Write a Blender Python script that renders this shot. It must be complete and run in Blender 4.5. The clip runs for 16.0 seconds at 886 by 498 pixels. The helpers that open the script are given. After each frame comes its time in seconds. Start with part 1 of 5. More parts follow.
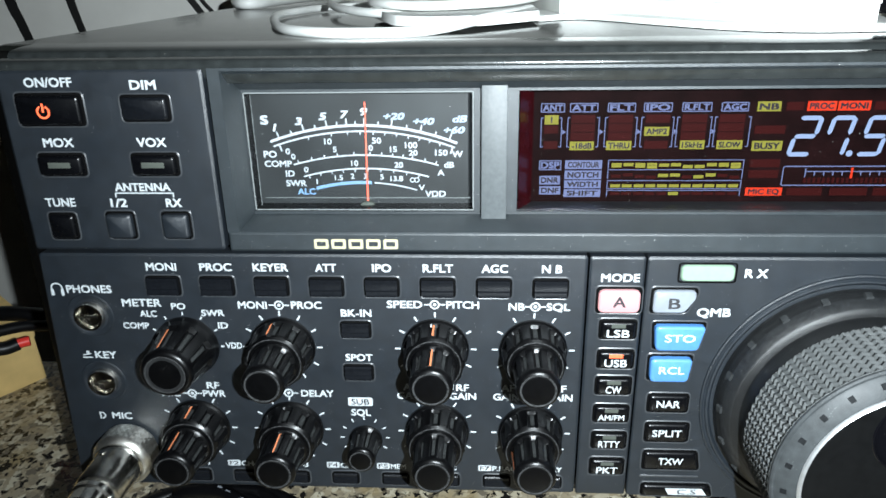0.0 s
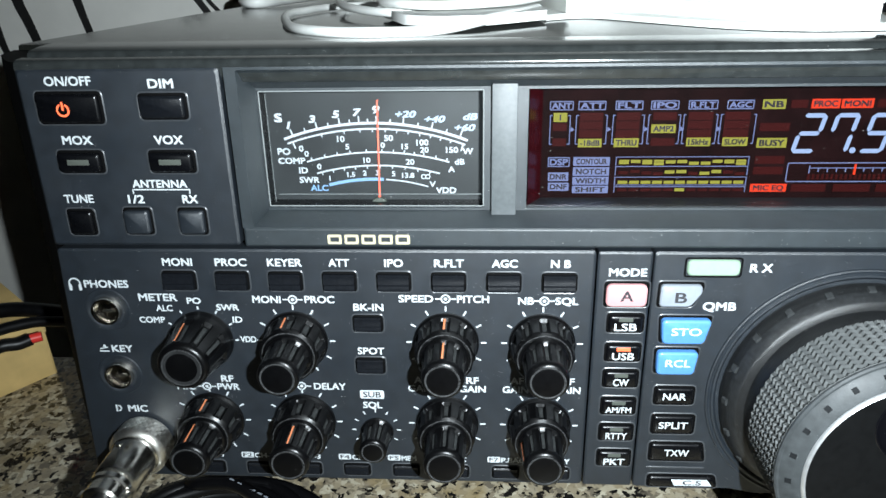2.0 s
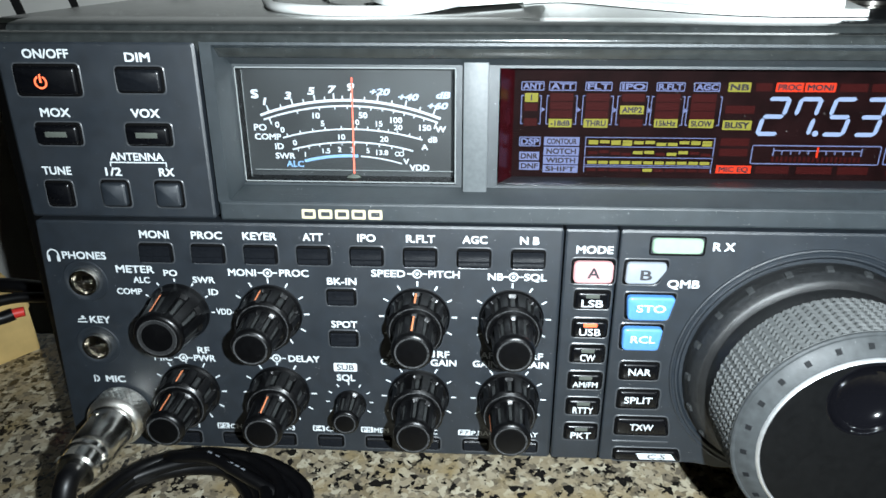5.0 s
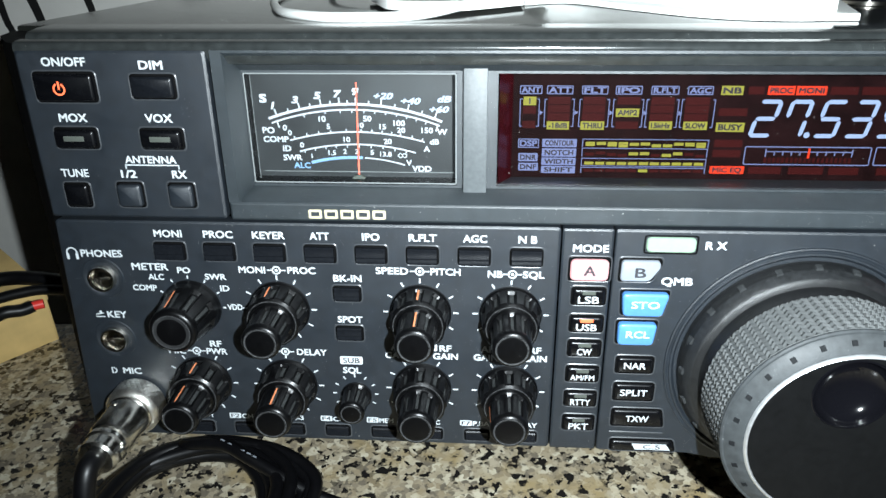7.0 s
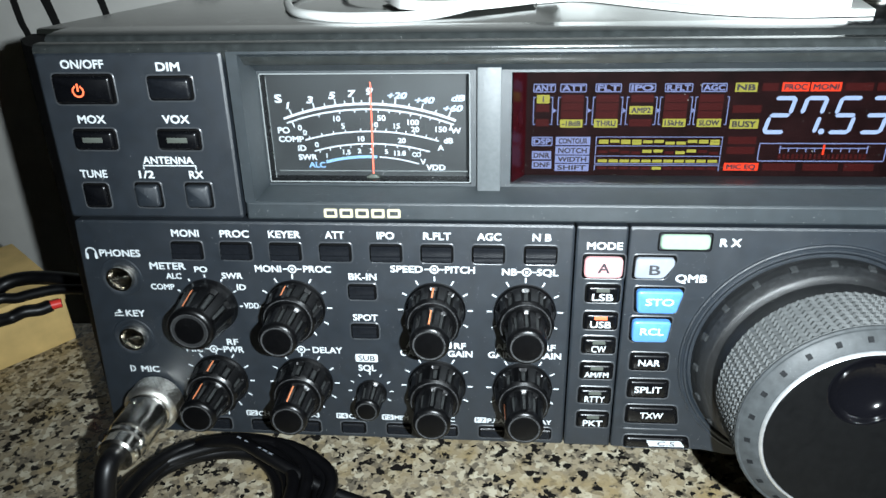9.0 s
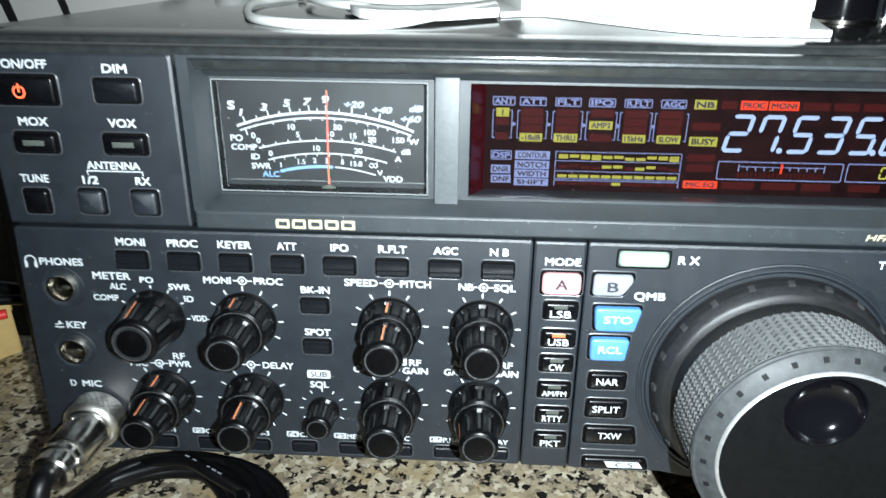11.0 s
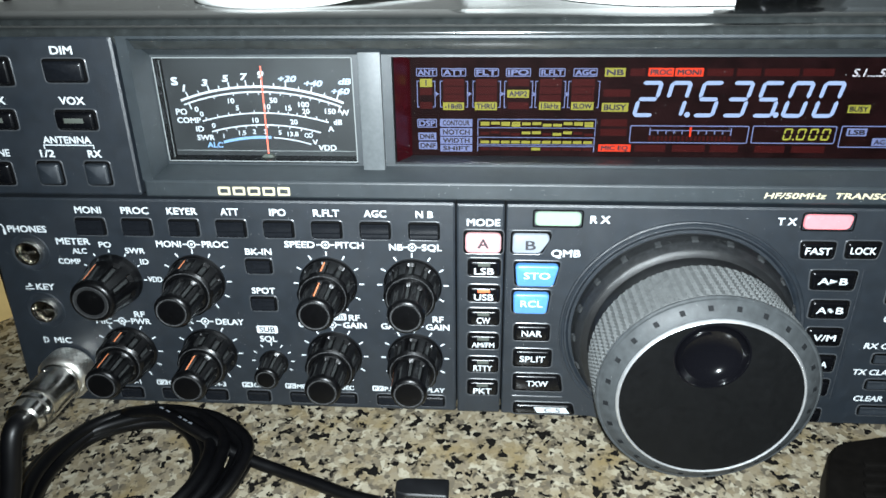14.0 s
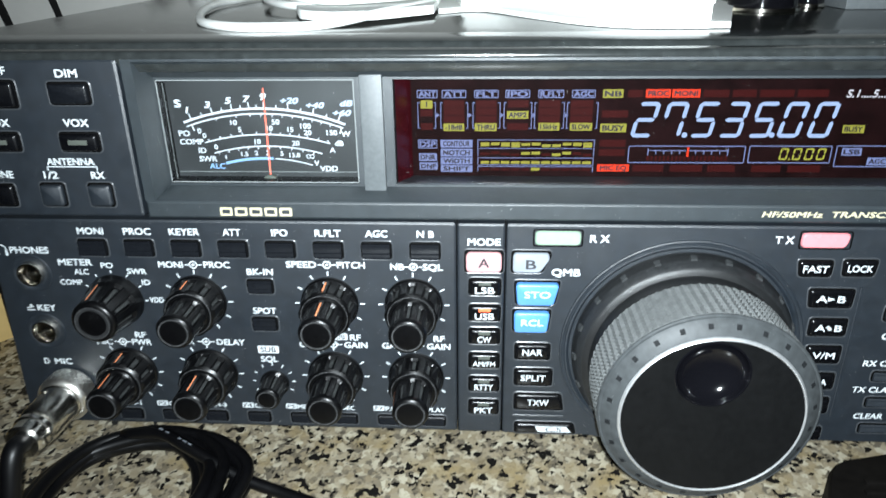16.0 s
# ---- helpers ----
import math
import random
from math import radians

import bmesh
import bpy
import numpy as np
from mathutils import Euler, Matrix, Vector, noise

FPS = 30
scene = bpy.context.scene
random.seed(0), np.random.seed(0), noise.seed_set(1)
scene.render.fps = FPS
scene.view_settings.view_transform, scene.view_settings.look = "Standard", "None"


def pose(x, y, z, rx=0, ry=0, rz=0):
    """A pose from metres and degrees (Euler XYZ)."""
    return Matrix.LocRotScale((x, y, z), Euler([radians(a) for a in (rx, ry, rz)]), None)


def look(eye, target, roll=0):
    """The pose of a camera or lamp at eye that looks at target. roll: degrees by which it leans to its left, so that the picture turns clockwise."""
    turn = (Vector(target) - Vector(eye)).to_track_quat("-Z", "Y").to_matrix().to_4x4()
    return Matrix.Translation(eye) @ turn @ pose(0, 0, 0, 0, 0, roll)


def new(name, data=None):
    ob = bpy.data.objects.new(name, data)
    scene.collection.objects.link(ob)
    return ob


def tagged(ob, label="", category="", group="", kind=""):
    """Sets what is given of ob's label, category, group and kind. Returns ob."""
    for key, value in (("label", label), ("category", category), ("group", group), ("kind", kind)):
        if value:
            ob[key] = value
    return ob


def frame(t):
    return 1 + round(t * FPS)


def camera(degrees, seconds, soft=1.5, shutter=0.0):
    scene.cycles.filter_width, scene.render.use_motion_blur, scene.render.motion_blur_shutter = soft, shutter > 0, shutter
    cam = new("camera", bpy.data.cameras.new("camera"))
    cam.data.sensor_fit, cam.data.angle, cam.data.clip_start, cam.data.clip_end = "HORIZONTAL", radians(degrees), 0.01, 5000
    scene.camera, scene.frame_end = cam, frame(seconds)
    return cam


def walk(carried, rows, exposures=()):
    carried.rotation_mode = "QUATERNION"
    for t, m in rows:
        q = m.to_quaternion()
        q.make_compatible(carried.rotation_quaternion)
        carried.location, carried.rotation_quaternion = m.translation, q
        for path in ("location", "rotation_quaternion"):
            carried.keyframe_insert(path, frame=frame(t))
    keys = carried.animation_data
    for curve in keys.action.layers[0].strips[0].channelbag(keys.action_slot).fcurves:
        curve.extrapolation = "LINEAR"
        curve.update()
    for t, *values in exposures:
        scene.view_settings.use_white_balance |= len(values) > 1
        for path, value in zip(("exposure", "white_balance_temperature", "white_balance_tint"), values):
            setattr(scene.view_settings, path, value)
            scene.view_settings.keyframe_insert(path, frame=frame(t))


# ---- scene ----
cam = camera(64.0, 16.0, shutter=1.0)
PATH = [
    (0, (0.12334, -0.17487, 0.16337), (0.01208, 1.68204, -0.57115), -0.994),
    (0.5, (0.12168, -0.17676, 0.16371), (0.00937, 1.67527, -0.58285), -0.910),
    (1, (0.12131, -0.17684, 0.16276), (0.00826, 1.67764, -0.57760), -0.889),
    (1.5, (0.12125, -0.17814, 0.16335), (0.00913, 1.68106, -0.56520), -0.959),
    (2, (0.12069, -0.17877, 0.16411), (0.00828, 1.67598, -0.57568), -1.045),
    (2.5, (0.11963, -0.18023, 0.16371), (0.00284, 1.67420, -0.57620), -1.189),
    (3, (0.12030, -0.17937, 0.16381), (0.00353, 1.67035, -0.58777), -1.103),
    (3.5, (0.12089, -0.17929, 0.16355), (0.00863, 1.66723, -0.59655), -0.822),
    (4, (0.12184, -0.17966, 0.16349), (-0.00297, 1.66082, -0.60921), -1.087),
    (4.5, (0.12337, -0.17964, 0.16405), (0.02578, 1.65946, -0.61583), -0.583),
    (4.7, (0.12489, -0.18104, 0.16191), (0.03818, 1.66537, -0.60181), -0.133),
    (6.8, (0.13021, -0.19008, 0.16878), (-0.00143, 1.62940, -0.65108), -0.837),
    (7, (0.13014, -0.18953, 0.16827), (0.00640, 1.63868, -0.63319), -0.507),
    (7.5, (0.12995, -0.19020, 0.16893), (-0.02720, 1.63142, -0.64163), -1.066),
    (8, (0.12910, -0.19089, 0.16848), (-0.04100, 1.61784, -0.66791), -1.371),
    (8.5, (0.12847, -0.19118, 0.16881), (-0.03287, 1.62846, -0.64537), -1.209),
    (10.8, (0.13323, -0.18702, 0.16731), (0.02627, 1.64494, -0.62799), -0.177),
    (11, (0.13348, -0.18636, 0.16572), (0.05764, 1.66224, -0.59383), 0.742),
    (11.5, (0.15047, -0.18102, 0.15994), (0.06393, 1.64068, -0.66099), -0.215),
    (12, (0.15076, -0.18510, 0.16340), (0.02144, 1.64510, -0.63262), -1.327),
    (12.5, (0.14986, -0.18530, 0.16200), (-0.00068, 1.62758, -0.66915), -1.640),
    (13, (0.15092, -0.18746, 0.16294), (0.03499, 1.62473, -0.67524), -0.918),
    (13.5, (0.15931, -0.19337, 0.16338), (0.03604, 1.62296, -0.66471), -1.376),
    (14, (0.16151, -0.20027, 0.17075), (0.03482, 1.60747, -0.67543), -0.740),
    (14.5, (0.16090, -0.20189, 0.17137), (0.04118, 1.60322, -0.68141), -0.926),
    (15, (0.16032, -0.20391, 0.17254), (0.03944, 1.60789, -0.66578), -0.994),
    (15.5, (0.15954, -0.20418, 0.17282), (0.03163, 1.61036, -0.65850), -1.271),
    (16, (0.16019, -0.20163, 0.17139), (0.04303, 1.62924, -0.62496), -0.806),
]
RIG = pose(0, 0, 0.029, -4, 0, 0)
walk(cam, [(t, RIG @ look(eye, target, roll)) for t, eye, target, roll in PATH],
     exposures=[(0, -0.12), (3.5, -0.08), (7, 0.06), (8.5, 0.06), (11, 0.17), (12.5, 0.08), (14, 0.0), (16, 0.05)])

# ---- world and light: a dark room, lit by the small white lamp of the phone that films ----
world = bpy.data.worlds.new("world")
scene.world = world
world.use_nodes = True
world.node_tree.nodes["Background"].inputs[0].default_value = (0.02, 0.022, 0.025, 1)
world.node_tree.nodes["Background"].inputs[1].default_value = 0.3
LAMP = RIG @ Vector((0.163, -0.210, 0.178))
lamp_data = bpy.data.lights.new("phone_lamp", "SPOT")
lamp_data.energy, lamp_data.spot_size, lamp_data.spot_blend = 9.2, radians(148), 1.0
lamp_data.shadow_soft_size, lamp_data.color = 0.002, (0.893, 1.0, 1.055)
lamp = new("phone_lamp", lamp_data)
lamp.matrix_world = look(LAMP, RIG @ Vector((0.196, 0.0, 0.140)))


# ---- materials ----
def mat(name, colour, rough=0.5, metal=0.0, vary=0.0, scale=300.0, bump=0.0, bump_scale=2500.0, emit=None, power=0.0, spec=0.5, coat=0.0):
    m = bpy.data.materials.new(name)
    m.use_nodes = True
    nt = m.node_tree
    b = nt.nodes["Principled BSDF"]
    b.inputs["Base Color"].default_value = (*colour, 1)
    b.inputs["Roughness"].default_value = rough
    b.inputs["Metallic"].default_value = metal
    b.inputs["Specular IOR Level"].default_value = spec
    b.inputs["Coat Weight"].default_value = coat
    if emit:
        b.inputs["Emission Color"].default_value = (*emit, 1)
        b.inputs["Emission Strength"].default_value = power
    tc = nt.nodes.new("ShaderNodeTexCoord")
    if vary:
        n = nt.nodes.new("ShaderNodeTexNoise")
        n.inputs["Scale"].default_value, n.inputs["Detail"].default_value = scale, 6
        nt.links.new(tc.outputs["Object"], n.inputs["Vector"])
        r = nt.nodes.new("ShaderNodeValToRGB")
        r.color_ramp.elements[0].position, r.color_ramp.elements[1].position = 0.3, 0.75
        r.color_ramp.elements[0].color = (*[c * (1 - vary) for c in colour], 1)
        r.color_ramp.elements[1].color = (*[min(1, c * (1 + vary)) for c in colour], 1)
        nt.links.new(n.outputs["Fac"], r.inputs["Fac"])
        nt.links.new(r.outputs["Color"], b.inputs["Base Color"])
        mr = nt.nodes.new("ShaderNodeMapRange")
        mr.inputs["To Min"].default_value, mr.inputs["To Max"].default_value = rough * 0.8, min(1, rough * 1.25)
        n2 = nt.nodes.new("ShaderNodeTexNoise")
        n2.inputs["Scale"].default_value, n2.inputs["Detail"].default_value = scale * 0.3, 4
        nt.links.new(tc.outputs["Object"], n2.inputs["Vector"])
        nt.links.new(n2.outputs["Fac"], mr.inputs["Value"])
        nt.links.new(mr.outputs["Result"], b.inputs["Roughness"])
    if bump:
        n = nt.nodes.new("ShaderNodeTexNoise")
        n.inputs["Scale"].default_value, n.inputs["Detail"].default_value = bump_scale, 3
        nt.links.new(tc.outputs["Object"], n.inputs["Vector"])
        bp = nt.nodes.new("ShaderNodeBump")
        bp.inputs["Strength"].default_value, bp.inputs["Distance"].default_value = bump, 0.0002
        nt.links.new(n.outputs["Fac"], bp.inputs["Height"])
        nt.links.new(bp.outputs["Normal"], b.inputs["Normal"])
    return m


def dusty(m, amount=0.5, scale=900.0, dust=(0.45, 0.46, 0.44)):
    """Fine grains of pale dust scattered over a surface."""
    nt = m.node_tree
    b = nt.nodes["Principled BSDF"]
    old = b.inputs["Base Color"]
    tc = nt.nodes.new("ShaderNodeTexCoord")
    v = nt.nodes.new("ShaderNodeTexVoronoi")
    v.inputs["Scale"].default_value = scale
    nt.links.new(tc.outputs["Object"], v.inputs["Vector"])
    n = nt.nodes.new("ShaderNodeTexNoise")
    n.inputs["Scale"].default_value, n.inputs["Detail"].default_value = scale * 0.08, 5
    nt.links.new(tc.outputs["Object"], n.inputs["Vector"])
    lt = nt.nodes.new("ShaderNodeMath")
    lt.operation = "LESS_THAN"
    mul = nt.nodes.new("ShaderNodeMath")
    mul.operation = "MULTIPLY"
    sub = nt.nodes.new("ShaderNodeMath")
    sub.operation = "SUBTRACT"
    nt.links.new(n.outputs["Fac"], sub.inputs[0])
    sub.inputs[1].default_value = 0.42
    nt.links.new(sub.outputs[0], mul.inputs[0])
    mul.inputs[1].default_value = amount
    nt.links.new(v.outputs["Distance"], lt.inputs[0])
    nt.links.new(mul.outputs[0], lt.inputs[1])
    mix = nt.nodes.new("ShaderNodeMix")
    mix.data_type = "RGBA"
    mix.inputs["B"].default_value = (*dust, 1)
    if old.is_linked:
        nt.links.new(old.links[0].from_socket, mix.inputs["A"])
    else:
        mix.inputs["A"].default_value = old.default_value
    nt.links.new(lt.outputs[0], mix.inputs["Factor"])
    nt.links.new(mix.outputs["Result"], old)
    return m


def clear_pane(name, tint, gloss_rough=0.02, ior=1.45):
    m = bpy.data.materials.new(name)
    m.use_nodes = True
    nt = m.node_tree
    nt.nodes.remove(nt.nodes["Principled BSDF"])
    out = nt.nodes["Material Output"]
    tr, gl, fr, mx = (nt.nodes.new("ShaderNode" + k) for k in ("BsdfTransparent", "BsdfGlossy", "Fresnel", "MixShader"))
    tr.inputs[0].default_value = (*tint, 1)
    gl.inputs["Roughness"].default_value = gloss_rough
    fr.inputs["IOR"].default_value = ior
    nt.links.new(fr.outputs[0], mx.inputs[0])
    nt.links.new(tr.outputs[0], mx.inputs[1])
    nt.links.new(gl.outputs[0], mx.inputs[2])
    nt.links.new(mx.outputs[0], out.inputs["Surface"])
    return m


def granite():
    m = bpy.data.materials.new("granite")
    m.use_nodes = True
    nt = m.node_tree
    b = nt.nodes["Principled BSDF"]
    tc = nt.nodes.new("ShaderNodeTexCoord")

    def noisy(scale, detail, lo, hi, distort=0.0):
        n = nt.nodes.new("ShaderNodeTexNoise")
        n.inputs["Scale"].default_value, n.inputs["Detail"].default_value, n.inputs["Distortion"].default_value = scale, detail, distort
        nt.links.new(tc.outputs["Object"], n.inputs["Vector"])
        r = nt.nodes.new("ShaderNodeMapRange")
        r.inputs["From Min"].default_value, r.inputs["From Max"].default_value = lo, hi
        nt.links.new(n.outputs["Fac"], r.inputs["Value"])
        return r.outputs["Result"]

    def mixed(fac, a, bcol):
        x = nt.nodes.new("ShaderNodeMix")
        x.data_type = "RGBA"
        nt.links.new(fac, x.inputs["Factor"])
        for key, value in (("A", a), ("B", bcol)):
            if isinstance(value, tuple):
                x.inputs[key].default_value = (*value, 1)
            else:
                nt.links.new(value, x.inputs[key])
        return x.outputs["Result"]

    # cream feldspar crystals, each of its own shade
    v = nt.nodes.new("ShaderNodeTexVoronoi")
    v.feature = "F1"
    v.inputs["Scale"].default_value = 380
    warp = nt.nodes.new("ShaderNodeTexNoise")
    warp.inputs["Scale"].default_value = 350
    nt.links.new(tc.outputs["Object"], warp.inputs["Vector"])
    add = nt.nodes.new("ShaderNodeVectorMath")
    add.operation = "MULTIPLY_ADD"
    add.inputs[1].default_value = (0.0042, 0.0042, 0.0042)
    nt.links.new(warp.outputs["Color"], add.inputs[0])
    nt.links.new(tc.outputs["Object"], add.inputs[2])
    nt.links.new(add.outputs[0], v.inputs["Vector"])
    ramp = nt.nodes.new("ShaderNodeValToRGB")
    e = ramp.color_ramp.elements
    e[0].position, e[0].color = 0.0, (0.38, 0.335, 0.24, 1)
    e[1].position, e[1].color = 0.34, (0.27, 0.22, 0.145, 1)
    for p, c in ((0.50, (0.53, 0.485, 0.37)), (0.64, (0.28, 0.235, 0.165)), (0.80, (0.14, 0.12, 0.09))):
        k = e.new(p)
        k.color = (*c, 1)
    nt.links.new(v.outputs["Color"], ramp.inputs["Fac"])
    col = mixed(noisy(60, 3, 0.50, 0.72), ramp.outputs["Color"], (0.30, 0.23, 0.12))
    col = mixed(noisy(420, 4, 0.58, 0.70, 0.4), col, (0.10, 0.085, 0.065))
    # black mica, in clumps
    v2 = nt.nodes.new("ShaderNodeTexVoronoi")
    v2.feature = "SMOOTH_F1"
    v2.inputs["Smoothness"].default_value = 0.3
    v2.inputs["Scale"].default_value = 430
    nt.links.new(add.outputs[0], v2.inputs["Vector"])
    spk = nt.nodes.new("ShaderNodeSeparateColor")
    nt.links.new(v2.outputs["Color"], spk.inputs[0])
    big = noisy(110, 3, 0.40, 0.75)
    sm = nt.nodes.new("ShaderNodeMath")
    sm.operation = "MULTIPLY_ADD"
    sm.inputs[1].default_value = 0.45
    nt.links.new(big, sm.inputs[0])
    nt.links.new(spk.outputs[0], sm.inputs[2])
    th = nt.nodes.new("ShaderNodeMapRange")
    th.inputs["From Min"].default_value, th.inputs["From Max"].default_value = 0.83, 0.95
    nt.links.new(sm.outputs[0], th.inputs["Value"])
    col = mixed(th.outputs["Result"], col, (0.012, 0.011, 0.010))
    nt.links.new(col, b.inputs["Base Color"])
    b.inputs["Roughness"].default_value = 0.22
    return m


PANEL = dusty(mat("panel_plastic", (0.0088, 0.0128, 0.0180), 0.46, vary=0.25, scale=260, bump=0.4, bump_scale=5000, spec=0.85), 0.36, 1500)
PANEL_UP = dusty(mat("bezel_plastic", (0.0180, 0.0240, 0.0280), 0.46, vary=0.18, scale=300, bump=0.3, bump_scale=5000, spec=0.8), 0.40, 1300)
CASE = dusty(mat("case_paint", (0.010, 0.011, 0.0095), 0.15, vary=0.35, scale=160, bump=0.2, bump_scale=1600, spec=0.9), 0.42, 1700, (0.17, 0.175, 0.15))
# Lighter case paint for the rail; part of its glare is put into the colour.
RAIL = dusty(mat("rail_sheen_paint", (0.024, 0.027, 0.027), 0.14, vary=0.3, scale=300, bump=0.06, bump_scale=2500, spec=1.0), 0.46, 1500, (0.3, 0.3, 0.28))
SIDE = mat("side_paint", (0.0014, 0.0014, 0.0016), 0.7, vary=0.2, spec=0.08)
GREYBAR = mat("grey_bar", (0.085, 0.094, 0.098), 0.45, vary=0.12, scale=900, bump=0.3, bump_scale=5000)
BLACK = mat("black_button", (0.0024, 0.0026, 0.0034), 0.26, vary=0.2, scale=900, spec=0.4)
KNOB = dusty(mat("knob_rubber", (0.0017, 0.0017, 0.0020), 0.30, vary=0.3, scale=700, bump=0.15, bump_scale=3000, spec=0.34), 0.55, 2500, (0.07, 0.07, 0.07))
# Floors of the knob flutes: the light they catch is put into the colour.
FLUTE_LIT = mat("lit_flute", (0.034, 0.036, 0.036), 0.5, vary=0.5, scale=1500, spec=0.15)
BTN = mat("grey_button", (0.006, 0.007, 0.009), 0.24, vary=0.3, scale=1500, bump=0.2, bump_scale=3000, spec=0.6)
CAP = mat("knob_cap", (0.0125, 0.013, 0.014), 0.5, vary=0.5, scale=900, bump=0.5, bump_scale=3500, spec=0.75)
WORN = mat("worn_edge", (0.036, 0.037, 0.038), 0.6, vary=0.95, scale=2600, spec=0.2)
EDGE = mat("glossy_edge", (0.045, 0.049, 0.054), 0.32, vary=0.2, scale=900, spec=0.5)
WHITE = mat("white_print", (0.54, 0.58, 0.60), 0.6, vary=0.06, scale=1500)
GOLD = mat("gold_print", (0.50, 0.45, 0.30), 0.45, vary=0.06, scale=1500)
ORANGE = mat("orange_print", (0.85, 0.28, 0.12), 0.5)
DARKPRINT = mat("dark_print", (0.03, 0.03, 0.035), 0.6)
STEEL = mat("nickel", (0.76, 0.72, 0.65), 0.12, 1.0, vary=0.15, scale=600)
STEEL_D = mat("worn_nickel", (0.88, 0.82, 0.73), 0.22, 1.0, vary=0.3, scale=900, bump=0.1)
SILVER = mat("silver_rim", (0.72, 0.73, 0.74), 0.36, 0.75, vary=0.15, scale=500)
RING = dusty(mat("dial_ring", (0.040, 0.044, 0.046), 0.5, vary=0.25, scale=400, bump=0.2, spec=0.3), 0.3, 2500)
NICKEL = mat("knurled_nickel", (0.92, 0.87, 0.79), 0.36, 1.0, vary=0.2, scale=700)
GRIP = dusty(mat("dial_rubber", (0.076, 0.080, 0.080), 0.55, vary=0.2, scale=500, spec=0.4), 0.25, 2500)
GRIP_D = dusty(mat("dial_dark", (0.007, 0.0075, 0.008), 0.38, vary=0.3, scale=500, bump=0.4, bump_scale=6000, spec=0.55), 0.6, 2200, (0.16, 0.165, 0.16))
FACE = mat("dial_face", (0.0035, 0.0037, 0.004), 0.4, vary=0.2, scale=500, spec=0.25)
GLOSS = mat("dimple_gloss", (0.003, 0.003, 0.004), 0.09)
# Translucent blue caps: lamp light within them is put in as faint emission.
BLUE = mat("blue_cap_glow", (0.085, 0.245, 0.56), 0.33, vary=0.08, scale=600, emit=(0.06, 0.26, 0.75), power=0.10)
PALE = mat("pale_cap", (0.25, 0.275, 0.31), 0.3, vary=0.06, scale=600)
PINK = mat("lit_pink_cap", (0.46, 0.25, 0.26), 0.3, emit=(1.0, 0.42, 0.43), power=0.36)
GREEN = mat("green_lens", (0.25, 0.36, 0.26), 0.45, vary=0.05, scale=500, spec=0.25)
# Rose lens: part of its lamp-lit brightness is put in as emission.
ROSE = mat("rose_lens_glow", (0.75, 0.22, 0.24), 0.25, vary=0.05, scale=500, emit=(1.0, 0.25, 0.28), power=0.10)
LENS = mat("grey_lens", (0.075, 0.083, 0.072), 0.6, spec=0.1)
LED_RED = mat("lit_red_led", (0.9, 0.12, 0.05), 0.4, emit=(1.0, 0.16, 0.06), power=1.1)
METER = mat("meter_card", (0.015, 0.017, 0.018), 0.5, vary=0.6, scale=60, emit=(0.22, 0.28, 0.32), power=0.07)
M_WHITE = mat("lit_scale", (0.30, 0.33, 0.36), 0.5, emit=(0.78, 0.90, 1.0), power=0.50)
M_PALE = mat("lit_pale_scale", (0.22, 0.27, 0.36), 0.5, emit=(0.58, 0.80, 1.0), power=0.5)
M_BLUE = mat("lit_blue_scale", (0.10, 0.18, 0.30), 0.5, emit=(0.30, 0.58, 1.0), power=0.62)
# The needle is no lamp; a faint glow is added to light it.
NEEDLE = mat("red_needle_glow", (0.9, 0.16, 0.10), 0.4, emit=(1.0, 0.15, 0.08), power=0.25)
V_BACK = mat("display_back", (0.0075, 0.0026, 0.0028), 0.6, vary=0.5, scale=150, spec=0.05)
V_BLUE = mat("lit_digit", (0.03, 0.035, 0.05), 0.5, emit=(0.38, 0.62, 1.0), power=1.6, spec=0.1)
V_LAB = mat("lit_label", (0.03, 0.035, 0.05), 0.5, emit=(0.31, 0.47, 0.98), power=0.95, spec=0.1)
V_YEL = mat("lit_yellow", (0.04, 0.04, 0.008), 0.5, emit=(0.56, 0.66, 0.10), power=0.95, spec=0.1)
V_RED = mat("lit_red", (0.05, 0.008, 0.005), 0.5, emit=(1.0, 0.062, 0.016), power=1.65, spec=0.1)
V_DIM = mat("unlit_segment", (0.029, 0.005, 0.0048), 0.5, spec=0.05)
V_INK = mat("display_ink", (0.006, 0.006, 0.012), 0.5)
V_GREEN = mat("lit_green", (0.05, 0.06, 0.01), 0.5, emit=(0.55, 0.66, 0.10), power=1.1, spec=0.1)
REDWALL = mat("red_acrylic", (0.032, 0.003, 0.005), 0.25, vary=0.2, scale=400)
# Darker than the ring: the shade inside a recess is put into the colour.
NOTCH = mat("dial_notch_shade", (0.011, 0.012, 0.013), 0.7, vary=0.2, scale=700, spec=0.1)
LUG = mat("dial_lug", (0.026, 0.028, 0.029), 0.5, vary=0.3, scale=900)
# Lip facing the lamp: paler than the skirt, with light put in the colour.
LIP = dusty(mat("dial_lip_lit", (0.015, 0.016, 0.017), 0.36, vary=0.5, scale=900, bump=0.6, bump_scale=5000, spec=0.6), 0.6, 2600, (0.2, 0.2, 0.2))
PANE = clear_pane("meter_pane", (0.97, 0.98, 0.98))
PANE_R = clear_pane("display_pane", (0.82, 0.77, 0.77), gloss_rough=0.05, ior=1.3)
CLEAR_EDGE = mat("pane_edge_glint", (0.20, 0.215, 0.215), 0.25)
PAPER = mat("white_paper", (0.86, 0.87, 0.84), 0.7, vary=0.03, scale=60)
WCABLE = mat("white_cable", (0.84, 0.85, 0.82), 0.4, vary=0.05, scale=200)
